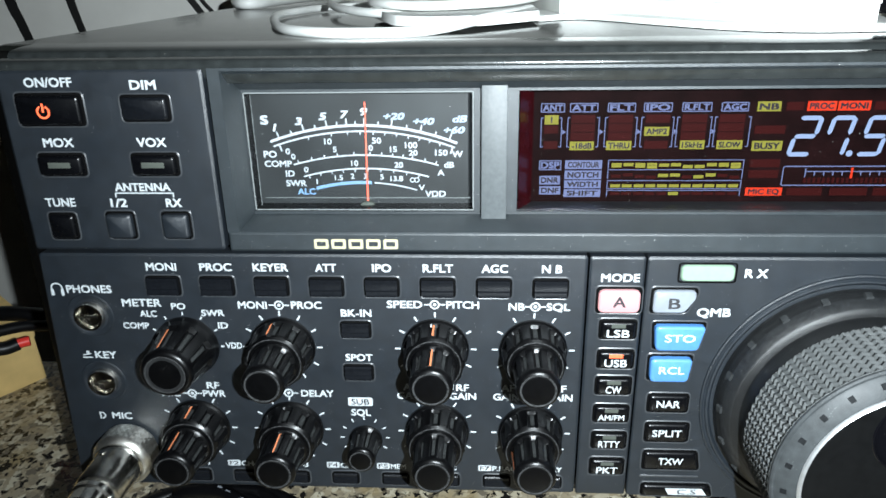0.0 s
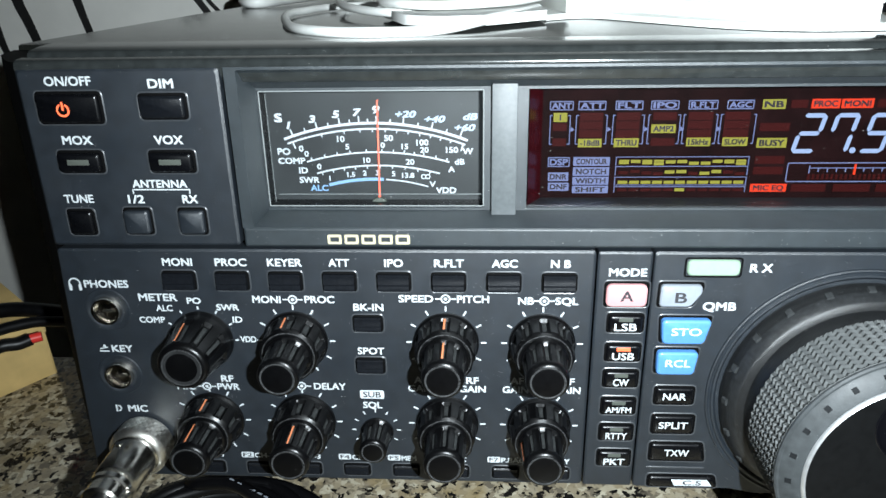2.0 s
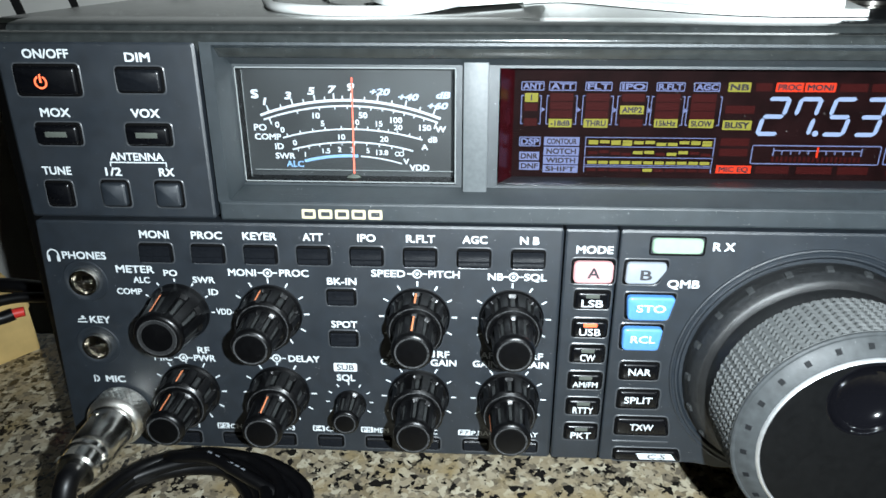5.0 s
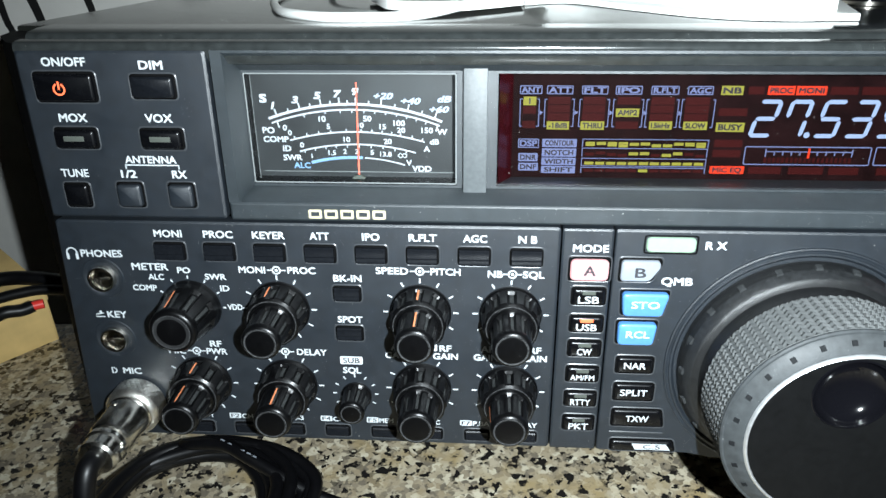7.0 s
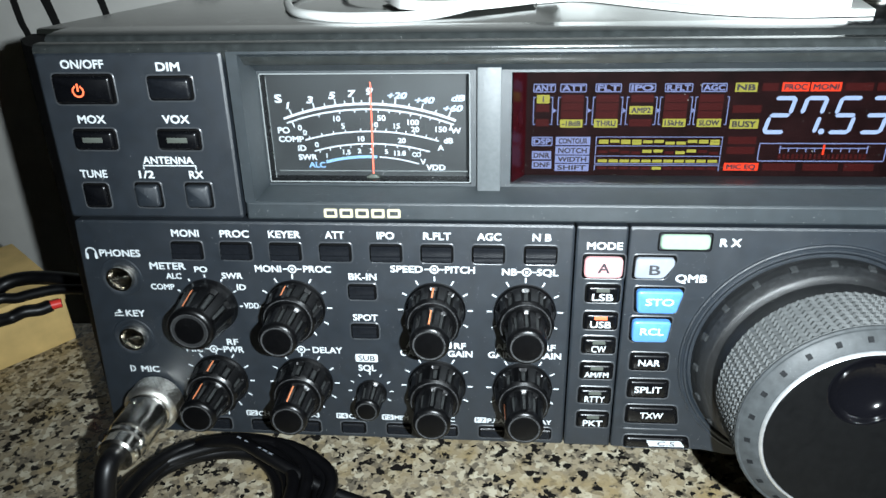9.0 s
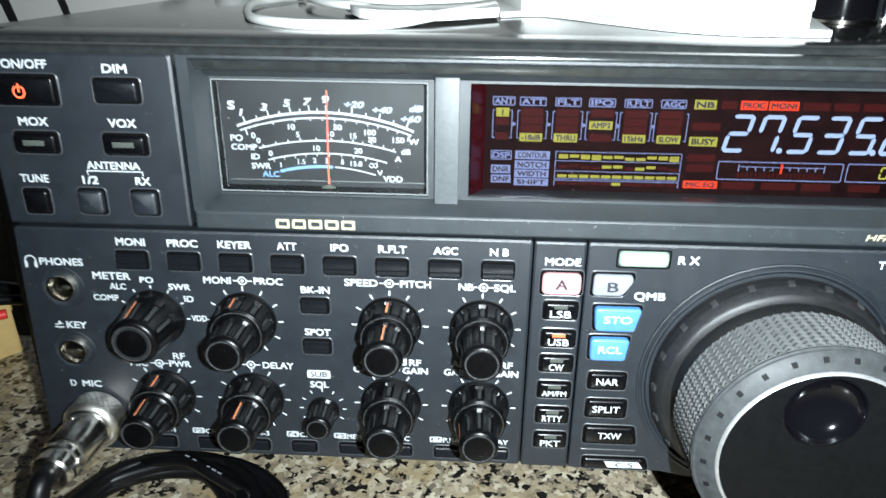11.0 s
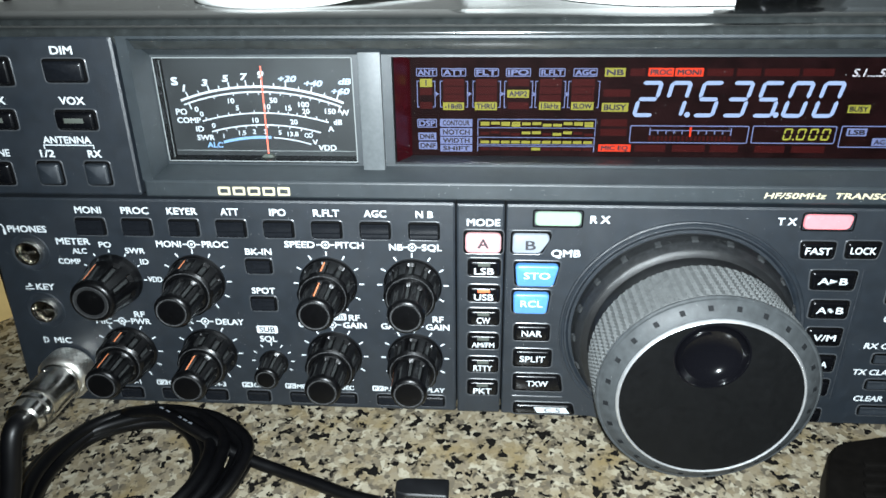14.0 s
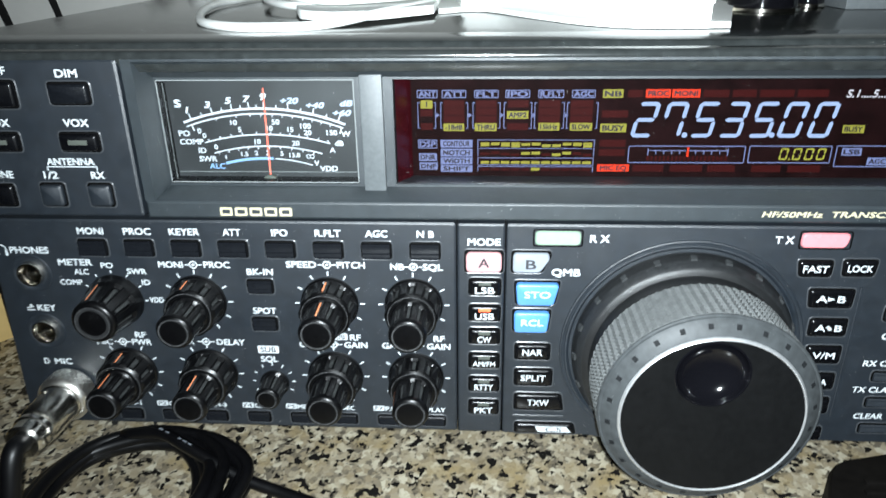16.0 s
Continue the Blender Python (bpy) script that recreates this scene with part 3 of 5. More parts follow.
for words, x, z, h, m, slant in (
        ("S", 63.9, 126.0, 2.5, M_WHITE, 0), ("1", 66.6, 123.9, 2.1, M_WHITE, 0.2), ("3", 73.4, 125.6, 2.1, M_WHITE, 0.2),
        ("5", 80.1, 126.9, 2.1, M_WHITE, 0.2), ("7", 85.9, 127.4, 2.1, M_WHITE, 0.2), ("9", 91.2, 128.1, 2.1, M_WHITE, 0.2),
        ("+20", 99.4, 126.8, 1.9, M_BLUE, 0.25), ("+40", 107.4, 125.4, 1.9, M_BLUE, 0.25), ("dB", 117.2, 126.0, 1.9, M_BLUE, 0.25),
        ("+60", 115.6, 123.0, 1.9, M_BLUE, 0.25), ("PO", 64.6, 116.5, 1.9, M_WHITE, 0), ("0", 69.6, 117.3, 1.7, M_WHITE, 0),
        ("10", 81.0, 120.0, 1.7, M_WHITE, 0), ("50", 94.4, 120.2, 1.7, M_WHITE, 0), ("100", 103.8, 118.9, 1.7, M_WHITE, 0),
        ("150", 112.0, 116.8, 1.7, M_WHITE, 0), ("W", 116.4, 116.4, 1.8, M_WHITE, 0), ("COMP", 66.6, 113.8, 1.8, M_WHITE, 0),
        ("0", 71.0, 115.8, 1.6, M_WHITE, 0), ("5", 82.7, 117.8, 1.6, M_WHITE, 0), ("10", 92.3, 118.2, 1.6, M_WHITE, 0),
        ("15", 98.9, 117.8, 1.6, M_WHITE, 0), ("20", 104.3, 116.8, 1.6, M_WHITE, 0), ("dB", 114.1, 113.4, 1.7, M_WHITE, 0),
        ("ID", 69.7, 111.0, 1.8, M_WHITE, 0), ("0", 74.3, 112.1, 1.6, M_WHITE, 0), ("10", 88.0, 113.9, 1.6, M_WHITE, 0),
        ("20", 100.2, 113.4, 1.6, M_WHITE, 0), ("A", 111.8, 111.2, 1.7, M_WHITE, 0), ("SWR", 71.2, 108.2, 1.8, M_WHITE, 0),
        ("1", 77.1, 108.7, 1.5, M_WHITE, 0), ("1.5", 83.3, 109.8, 1.5, M_WHITE, 0), ("2", 87.2, 110.2, 1.5, M_WHITE, 0),
        ("3", 90.8, 110.2, 1.5, M_WHITE, 0), ("5", 95.4, 110.0, 1.5, M_WHITE, 0), ("13.8", 99.5, 109.5, 1.5, M_WHITE, 0),
        ("V", 106.4, 106.9, 1.7, M_WHITE, 0), ("ALC", 73.9, 105.8, 1.8, M_BLUE, 0), ("VDD", 110.2, 105.1, 1.8, M_WHITE, 0)):
    lettering(words, x, z, h, MY, M_PALE if slant == 0.25 else m, meter, slant=slant * 1.3, stretch=1.45 if slant or words == "S" else 1.12, bold=0.04 if slant or words == "S" else 0.028, name="scale_figure")
own = ringed(0.45, 0.75, MY, 103.9, 109.1, 20)
ringed(0.45, 0.75, MY, 105.1, 109.1, 20, bm=own)
part("infinity_mark", own, M_WHITE, meter, smooth=0)
own = bmesh.new()
own.faces.new([own.verts.new((x, 13.2, z)) for x, z in ((91.0, 101.4), (91.5, 101.4), (92.05, 130.9), (91.65, 130.9))])
part("needle", own, NEEDLE, meter, "thin red meter needle with an added faint glow", smooth=0)
part("needle_pivot", lathe([(2.6, 13.9), (2.6, 12.6), (1.9, 12.2)], 24), LENS, meter, loc=(91.2, 0, 100.8))

# display
disp = part("display", box(DX0 - 0.6, DX1 + 0.6, 17.1, 18.6, 101, 135.2), V_BACK, radio, "dark red tinted display with lit figures")
own = box(DX0 - 0.6, DX1 + 0.6, 9.4, 17.1, DZ0 - 0.5, DZ0 + 0.02)
box(DX0 - 0.6, DX1 + 0.6, 9.4, 17.1, DZ1 - 0.02, DZ1 + 0.5, bm=own)
part("display_wall", own, V_BACK, disp)
own = bmesh.new()
own.faces.new([own.verts.new(v) for v in ((DX0 + 0.4, 9.8, DZ0), (DX0 + 4.4, 17.0, DZ0), (DX0 + 4.4, 17.0, DZ1), (DX0 + 0.4, 9.8, DZ1))])
part("display_edge", own, REDWALL, disp, "red acrylic edge of the display", smooth=0)
pane = part("pane", box(DX0, DX1, 9.2, 9.6, DZ0, DZ1), PANE_R, disp, "faintly red clear display window")
pane.visible_shadow = False
DY = 16.6


def lit(name, poly, material):
    return part(name, flat(poly, DY), material, disp, smooth=0)


def tag(words, x0, z1, x1, z0, material, outline=False):
    """A lit field with its word."""
    if outline:
        part("field_outline", frame_line(x0, x1, z0, z1, 0.28, DY, r=0.3), material, disp, smooth=0)
    else:
        lit("field", rect(x0, x1, z0, z1), material)
    if words:
        lettering(words, (x0 + x1) / 2, (z0 + z1) / 2, (z1 - z0) * 0.66, DY - 0.03, material if outline else V_INK, disp,
                  wide=(x1 - x0) * 0.84 if len(words) > 1 else None, name="field_word", bold=0.032)


for words, x0, x1 in (("ANT", 138.8, 145.2), ("ATT", 146.5, 154.0), ("FLT", 156.5, 163.9), ("IPO", 166.0, 173.5), ("R.FLT", 176.0, 183.8), ("AGC", 186.2, 193.3)):
    tag(words, x0, 129.6, x1, 127.1, V_LAB, True)
for words, x0, z1, x1, z0, m in (
        ("1", 139.9, 126.4, 143.6, 123.9, V_YEL), ("-18dB", 146.9, 119.2, 153.4, 116.8, V_YEL), ("THRU", 156.7, 119.3, 163.5, 116.8, V_YEL),
        ("AMP2", 166.6, 123.1, 173.2, 120.7, V_YEL), ("15kHz", 176.4, 119.4, 182.9, 117.0, V_YEL), ("SLOW", 186.1, 119.4, 192.9, 117.0, V_YEL),
        ("NB", 195.5, 129.7, 201.6, 127.1, V_YEL), ("BUSY", 195.4, 119.2, 203.4, 116.5, V_YEL), ("PROC", 208.3, 129.7, 215.7, 127.2, V_RED),
        ("MONI", 216.1, 129.7, 224.4, 127.2, V_RED), ("MIC EQ", 195.4, 106.2, 205.3, 103.9, V_RED),
        ("DNR", 139.0, 109.6, 144.7, 107.1, V_LAB), ("DNF", 139.1, 106.6, 144.9, 104.2, V_LAB), ("CONTOUR", 145.9, 114.0, 156.0, 111.5, V_LAB),
        ("NOTCH", 145.9, 111.1, 156.0, 108.6, V_LAB), ("WIDTH", 145.9, 108.3, 156.0, 106.0, V_LAB), ("SHIFT", 145.9, 105.7, 156.0, 103.5, V_LAB),
        ("BUSY", 268.1, 118.8, 274.5, 116.4, V_YEL), ("LSB", 269.3, 111.7, 275.2, 109.3, V_LAB), ("AGC", 277.4, 108.7, 283.6, 106.3, V_LAB)):
    tag(words, x0, z1, x1, z0, m)
tag("DSP", 138.8, 114.0, 144.9, 111.2, V_LAB, True)
for x0, x1, rows in ((139.8, 143.6, (122.5, 118.2)), (147, 153.4, (125.3, 122.9, 120.5)), (157, 163.4, (125.3, 122.9, 120.5)),
                     (166.8, 173.2, (125.3, 118.2)), (176.3, 182.9, (125.3, 122.9, 120.5)), (186, 192.8, (125.3, 122.9, 120.5)),
                     (195.6, 203.6, (122.2, 113.0, 110.0)), (203.0, 207.4, (128.4,)), (225.4, 233, (128.4,)), (234, 241, (128.4,)), (242, 252, (128.4,)), (253, 262, (128.4,)),
                     (206.5, 216, (105.0,)), (218, 228, (105.0,)), (229.5, 238, (105.0,)), (243, 252, (105.0,)), (254, 264, (105.0,))):
    for z in rows:
        part("unlit_field", flat(rect(x0, x1, z - 1.1, z + 1.1), DY + 0.1), V_DIM, disp, smooth=0)
for x0, x1 in ((138.9, 144.6), (146.0, 154.6), (156.0, 164.6), (165.6, 174.3), (175.0, 184.2), (184.9, 194.4)):
    own = flat(rect(x0, x0 + 0.25, 117.6, 125.8), DY)
    flat(rect(x1 - 0.25, x1, 117.6, 125.8), DY, own)
    for z in (117.6, 125.55):
        flat(rect(x0, x0 + 0.8, z, z + 0.25), DY, own)
        flat(rect(x1 - 0.8, x1, z, z + 0.25), DY, own)
    if x1 < 190:
        flat([(x1 + 0.1, 122.5), (x1 + 0.1, 121.1), (x1 + 1.2, 121.8)], DY, own)
    part("bracket", own, V_LAB, disp, smooth=0)
for k, (z1, z0) in enumerate(((114.1, 111.6), (111.4, 108.7), (108.3, 105.9), (105.5, 103.7))):
    own = flat(rect(157.6, 194.1, z1 - 0.22, z1), DY)
    for x in (157.6, 193.85):
        flat(rect(x, x + 0.25, z0, z1), DY, own)
    if k == 2:
        flat(rect(157.6, 194.1, z0 - 0.1, z0 + 0.1), DY, own)
    part("graph_frame", own, V_LAB, disp, smooth=0)
    for j in range(11):
        x = 158.6 + j * 3.2
        on = {0: 1, 1: j in (4, 5, 7, 8), 2: 1, 3: j == 5}[k]
        lift = 0.35 * math.sin(j * 1.7) if k < 2 else 0
        part("graph_segment", flat(rect(x, x + 2.7, z0 + 0.35 + lift, z0 + 1.25 + lift), DY - 0.02), V_YEL if on else V_DIM, disp, smooth=0)
        if k == 0 and j in (0, 2, 3, 9, 10):
            part("graph_segment", flat(rect(x, x + 2.7, z0 + 1.0, z0 + 1.6), DY - 0.02), V_YEL, disp, smooth=0)

SEG7 = {"0": "abcdef", "2": "abged", "3": "abgcd", "5": "afgcd", "7": "fabc"}


def digit(ch, x, z, w, h, t, material, slant):
    """A seven-segment figure with its lower left corner at (x, z)."""
    g = 0.07 * w
    hw, hh = w, h / 2
    bars = {"a": ((g, h - t), (hw - g, h)), "d": ((g, 0), (hw - g, t)), "g": ((g, hh - t / 2), (hw - g, hh + t / 2)),
            "f": ((0, hh + g), (t, h - g)), "e": ((0, g), (t, hh - g)), "b": ((hw - t, hh + g), (hw, h - g)), "c": ((hw - t, g), (hw, hh - g))}
    for s in SEG7[ch]:
        (xa, za), (xb, zb) = bars[s]
        if s in "adg":
            k = t * 0.5
            poly = [(xa, (za + zb) / 2), (xa + k, za), (xb - k, za), (xb, (za + zb) / 2), (xb - k, zb), (xa + k, zb)]
        else:
            k = t * 0.45
            poly = [((xa + xb) / 2, za - 0.2 * k), (xb, za + k), (xb, zb - k), ((xa + xb) / 2, zb + 0.2 * k), (xa, zb - k), (xa, za + k)]
        part("digit_segment", flat([(x + px + slant * pz, z + pz) for px, pz in poly], DY - 0.05), material, disp, smooth=0)


for ch, x in (("2", 204.6), ("7", 213.2), ("5", 222.6), ("3", 231.3), ("5", 240.1), ("0", 248.7), ("0", 257.6)):
    digit(ch, x, 114.9, 6.5, 11.0, 1.2, V_BLUE, 0.2)
for x in (221.2, 247.4):
    part("digit_dot", ringed(0.01, 0.85, DY - 0.05, x, 115.7, 20), V_BLUE, disp, smooth=0)
own = frame_line(204.6, 240.4, 106.7, 112.3, 0.3, DY)
frame_line(241.4, 266.3, 106.8, 112.4, 0.3, DY, own)
frame_line(267.5, 322, 105.7, 112.5, 0.3, DY, own)
part("readout_frame", own, V_LAB, disp, smooth=0)
own = flat(rect(210.6, 235.2, 110.6, 110.85), DY)
for k in range(11):
    x = 210.7 + k * 2.44
    flat(rect(x - 0.16, x + 0.16, 109.6 if k % 5 else 109.2, 110.6 if k % 5 else 111.5), DY, own)
part("tuning_scale", own, V_LAB, disp, smooth=0)
part("tuning_mark", flat(rect(222.6, 223.2, 108.8, 111.8), DY - 0.04), V_RED, disp, smooth=0)
for k in range(20):
    part("unlit_segment", flat(rect(210.4 + k * 1.26, 211.2 + k * 1.26, 107.4, 109.0), DY + 0.05), V_DIM, disp, smooth=0)
for ch, x in (("0", 250.6), ("0", 254.6), ("0", 258.2), ("0", 261.8)):
    digit(ch, x, 107.9, 2.5, 3.7, 0.5, V_GREEN, 0.12)
part("digit_dot", ringed(0.01, 0.3, DY - 0.05, 253.9, 108.1, 12), V_GREEN, disp, smooth=0)
lettering("S.1....5....9", 267.4, 128.3, 2.3, DY, M_WHITE, disp, slant=0.2, left=True, name="scale_figure")
own = bmesh.new()
for k in range(3):
    flat(rect(282.5 + k * 9, 289.5 + k * 9, 114.9, 119.5), DY + 0.1, own)
part("unlit_field", own, V_DIM, disp, smooth=0)


# ---- print on the panels ----
def word(words, x, z, h=2.35, wide=None, material=WHITE, y=-0.12, slant=0.0, left=False, bold=0.024):
    lettering(words, x, z, h, y, material, radio, wide=wide, slant=slant, left=left, bold=bold)


word("ON/OFF", 14.6, 138.6, wide=12.4, y=-0.4)
word("DIM", 38.8, 137.8, wide=6.7, y=-0.4)
word("MOX", 14.0, 123.3, wide=8.2, y=-0.4)
word("VOX", 38.6, 123.3, wide=7.8, y=-0.4)
word("ANTENNA", 34.2, 111.4, 2.2, wide=15.0, y=-0.4)
word("TUNE", 11.0, 107.2, wide=8.2, y=-0.4)
word("1/2", 27.0, 107.1, wide=4.6, y=-0.4)
word("RX", 41.9, 107.1, wide=4.3, y=-0.4)
own = flat(rect(26.4, 42.3, 109.6, 109.95), -0.4)
for x in (26.4, 41.95):
    flat(rect(x, x + 0.35, 108.6, 109.7), -0.4, own)
part("antenna_bracket", own, WHITE, radio, smooth=0)
ROW = ("MONI", "PROC", "KEYER", "ATT", "IPO", "R.FLT", "AGC", "N B")
for k, w in enumerate(ROW):
    word(w, 35.2 + 15.24 * k, 88.6, wide={"MONI": 8.6, "PROC": 9.0, "KEYER": 9.8, "ATT": 5.8, "IPO": 5.2, "R.FLT": 8.2, "AGC": 7.0, "N B": 5.4}[w])
word("PHONES", 13.4, 81.7, wide=13.0)
word("KEY", 14.2, 60.7, wide=6.4)
word("MIC", 15.2, 39.8, wide=6.2)
word("METER", 27.8, 77.6, wide=11.4)
for w, x, z in (("ALC", 29.2, 74.2), ("PO", 38.2, 76.6), ("SWR", 47.8, 74.6), ("COMP", 25.0, 70.4), ("ID", 50.2, 70.7), ("VDD", 52.6, 64.3)):
    word(w, x, z, 2.0, wide={"ALC": 4.9, "PO": 4.1, "SWR": 6.6, "COMP": 7.6, "ID": 2.9, "VDD": 4.7}[w])
for w, x, z, wide in (("MONI", 59.4, 77.2, 8.2), ("PROC", 74.6, 77.3, 8.6), ("SPEED", 102.0, 77.8, 9.8), ("PITCH", 118.0, 77.8, 9.0), ("NB", 132.7, 77.4, 4.4),
                      ("SQL", 144.0, 77.4, 6.4), ("MIC", 31.6, 48.0, 5.6), ("RF", 44.6, 50.9, 3.8), ("PWR", 44.6, 48.1, 6.8), ("VOX", 59.6, 48.7, 6.6),
                      ("DELAY", 75.4, 48.7, 9.6), ("BK-IN", 88.4, 75.0, 8.6), ("SPOT", 88.4, 60.9, 7.8), ("SQL", 87.9, 42.4, 5.8),
                      ("AF", 102.6, 51.4, 3.9), ("GAIN", 102.6, 48.5, 7.6), ("RF", 117.8, 51.4, 3.7), ("GAIN", 117.8, 48.5, 7.8),
                      ("AF", 130.8, 51.5, 3.9), ("GAIN", 130.4, 48.5, 7.6), ("RF", 145.6, 51.5, 3.7), ("GAIN", 145.4, 48.5, 7.8)):
    word(w, x, z, 2.25, wide=wide)


def knob_symbol(x, z):
    own = ringed(0.95, 1.4, -0.12, x, z, 28)
    ringed(0.01, 0.5, -0.12, x, z, 16, bm=own)
    flat(rect(x - 2.9, x - 1.4, z - 0.2, z + 0.2), -0.12, own)
    flat(rect(x + 1.4, x + 2.9, z - 0.2, z + 0.2), -0.12, own)
    part("knob_symbol", own, WHITE, radio, smooth=0)


for x, z in ((66.9, 77.2), (110.3, 77.8), (137.8, 77.4), (38.0, 48.1), (66.9, 48.7), (110.3, 48.6), (137.8, 48.6)):
    knob_symbol(x, z)


def boxed_word(words, x, z, w, h):
    part("label_field", flat(rect(x - w / 2, x + w / 2, z - h / 2, z + h / 2, 0.5), -0.1), WHITE, radio, smooth=0)
    lettering(words, x, z, h * 0.68, -0.16, DARKPRINT, radio, wide=w * 0.74)


boxed_word("SUB", 87.9, 46.1, 7.2, 2.9)
boxed_word("SUB", 112.2, 51.6, 6.0, 2.5)
FX = [35.7 + 15.37 * k for k in range(8)]
for k, w in enumerate(("CH-1", "CH-2", "CH-3", "CH-4", "MEM", "DEC", "P.BACK", "PLAY")):
    if k in (1, 3, 4, 6):
        boxed_word("F%d" % (k + 1), FX[k] - 3.6, 23.3, 3.9, 2.1)
        word(w, FX[k] - 1.3, 23.2, 1.8, left=True, wide=1.55 * len(w))
    else:
        word(w, FX[k] + 1.0, 23.2, 1.8, wide=1.55 * len(w))
word("MODE", 160.0, 86.3, wide=10.2, y=-0.3)
word("QMB", 185.6, 76.2, 2.5, wide=9.0)
word("R X", 195.2, 87.7, 2.5, wide=6.0)
word("T X", 250.0, 87.9, 2.4, wide=5.6)
for w, x, z, wide in (("RX CLAR", 282.0, 45.4, 13.4), ("TX CLAR", 280.6, 35.4, 13.2), ("CLEAR", 283.2, 25.0, 9.4)):
    word(w, x, z, 2.1, wide=wide, slant=0.1, left=True)
word("HF/50MHz", 242.2, 96.1, 1.8, wide=17.4, material=GOLD, slant=0.25, left=True, y=-0.25)
word("TRANSCEIVER", 262.0, 96.2, 1.8, wide=25.5, material=GOLD, slant=0.25, left=True, y=-0.25)
# the maker's mark, as plain blocks
for k in range(5):
    x = 78.4 + 4.66 * k
    part("maker_mark", frame_line(x, x + 3.9, 94.2, 97.0, 0.75, -0.3, r=0.5), GOLD, radio, smooth=0)
# pictograms of the sockets
own = ringed(1.35, 1.8, -0.12, 4.2, 81.8, 28, -10, 190)
for x in (2.75, 5.65):
    flat(rect(x - 0.45, x + 0.45, 79.6, 81.6, 0.3), -0.12, own)
part("headphone_symbol", own, WHITE, radio, smooth=0)
own = flat(rect(7.2, 10.2, 59.6, 60.0), -0.12)
flat([(7.4, 60.4), (10.0, 60.9), (10.0, 61.2), (7.4, 60.8)], -0.12, own)
ringed(0.01, 0.5, -0.12, 9.0, 61.5, 12, bm=own)
part("key_symbol", own, WHITE, radio, smooth=0)
own = flat(rect(8.3, 8.8, 38.6, 41.0), -0.12)
ringed(0.75, 1.2, -0.12, 9.0, 39.8, 24, -90, 90, bm=own)
part("microphone_symbol", own, WHITE, radio, smooth=0)


# ---- buttons ----
def button(x, z, w, h, name="button", rise=2.0, material=BLACK, words="", print_mat=WHITE, poly=None, lens=None, lens_w=0.5, wz=0.0, base_y=0.0, wide=None, crease=False, slant=0.0, label="", corner=0.95):
    """A push button in a dark rimmed recess, centred at (x, z)."""
    shape = poly or rect(-w / 2, w / 2, -h / 2, h / 2)
    grow = lambda d: [(px + math.copysign(d, px), pz + math.copysign(d, pz)) for px, pz in shape]
    well = part(name, prism(rounded(grow(0.75), 1.4), base_y + 0.5, base_y - 0.12, 0.15, 0.1), SIDE, radio, label, (x, 0, z))
    rim = bmesh.new()
    a, b = rounded(grow(1.05), 1.6), rounded(grow(0.55), 1.2)
    va = [rim.verts.new((p[0], base_y - 0.02, p[1])) for p in a]
    vb = [rim.verts.new(((p[0] + q[0]) / 2, base_y - 0.17, (p[1] + q[1]) / 2)) for p, q in zip(a, b)]
    vc = [rim.verts.new((q[0], base_y - 0.05, q[1])) for q in b]
    for r0, r1 in ((va, vb), (vb, vc)):
        for k in range(len(a)):
            rim.faces.new((r0[k], r0[(k + 1) % len(a)], r1[(k + 1) % len(a)], r1[k]))
    part("rim", rim, EDGE, well)
    if crease:
        cap = bmesh.new()
        zt, zb = h / 2, -h / 2
        f = rise * 0.6
        prof_ = [(0, zt), (-f + 0.32, zt - 0.02), (-f, zt - 0.34), (-f - 0.02, zb + h * 0.60), (-f - 0.30, zb + h * 0.60 - 0.62), (-f - 0.30, zb + h * 0.40), (-f - 0.02, zb + h * 0.36),
                 (-f - 0.02, zb + h * 0.30), (-f - 0.27, zb + h * 0.30 - 0.55), (-f - 0.26, zb + 0.1), (0, zb)]
        pa = [cap.verts.new((-w / 2, base_y + y, z_)) for y, z_ in prof_]
        pb = [cap.verts.new((w / 2, base_y + y, z_)) for y, z_ in prof_]
        for k in range(len(prof_)):
            j = (k + 1) % len(prof_)
            cap.faces.new((pa[k], pb[k], pb[j], pa[j]))
        cap.faces.new(pa)
        cap.faces.new(pb[::-1])
        bevelled(cap, 0.08, 1)
    else:
        cap = prism(rounded(shape, corner), base_y, base_y - rise, 0.5, 0.5)
    part("cap", cap, BTN if crease and material is BLACK else material, well)
    if lens:
        lw, lh, lz = lens_w * w, 1.2 if words else 1.5, h * 0.28 if words else 0.2
        part("lamp", prism(rect(-lw / 2, lw / 2, lz - lh / 2, lz + lh / 2, 0.2), base_y - rise + 0.1, base_y - rise - 0.08, 0.1, 0.05), lens, well)
    if words:
        lettering(words, 0, wz, 3.1 if len(words) == 1 and w > 9 else 2.3 if len(words) < 5 or w > 10.4 else 1.9, base_y - rise - 0.1, print_mat, well, wide=wide or min(w * 0.72, 2.2 * len(words)), slant=slant)
    return well


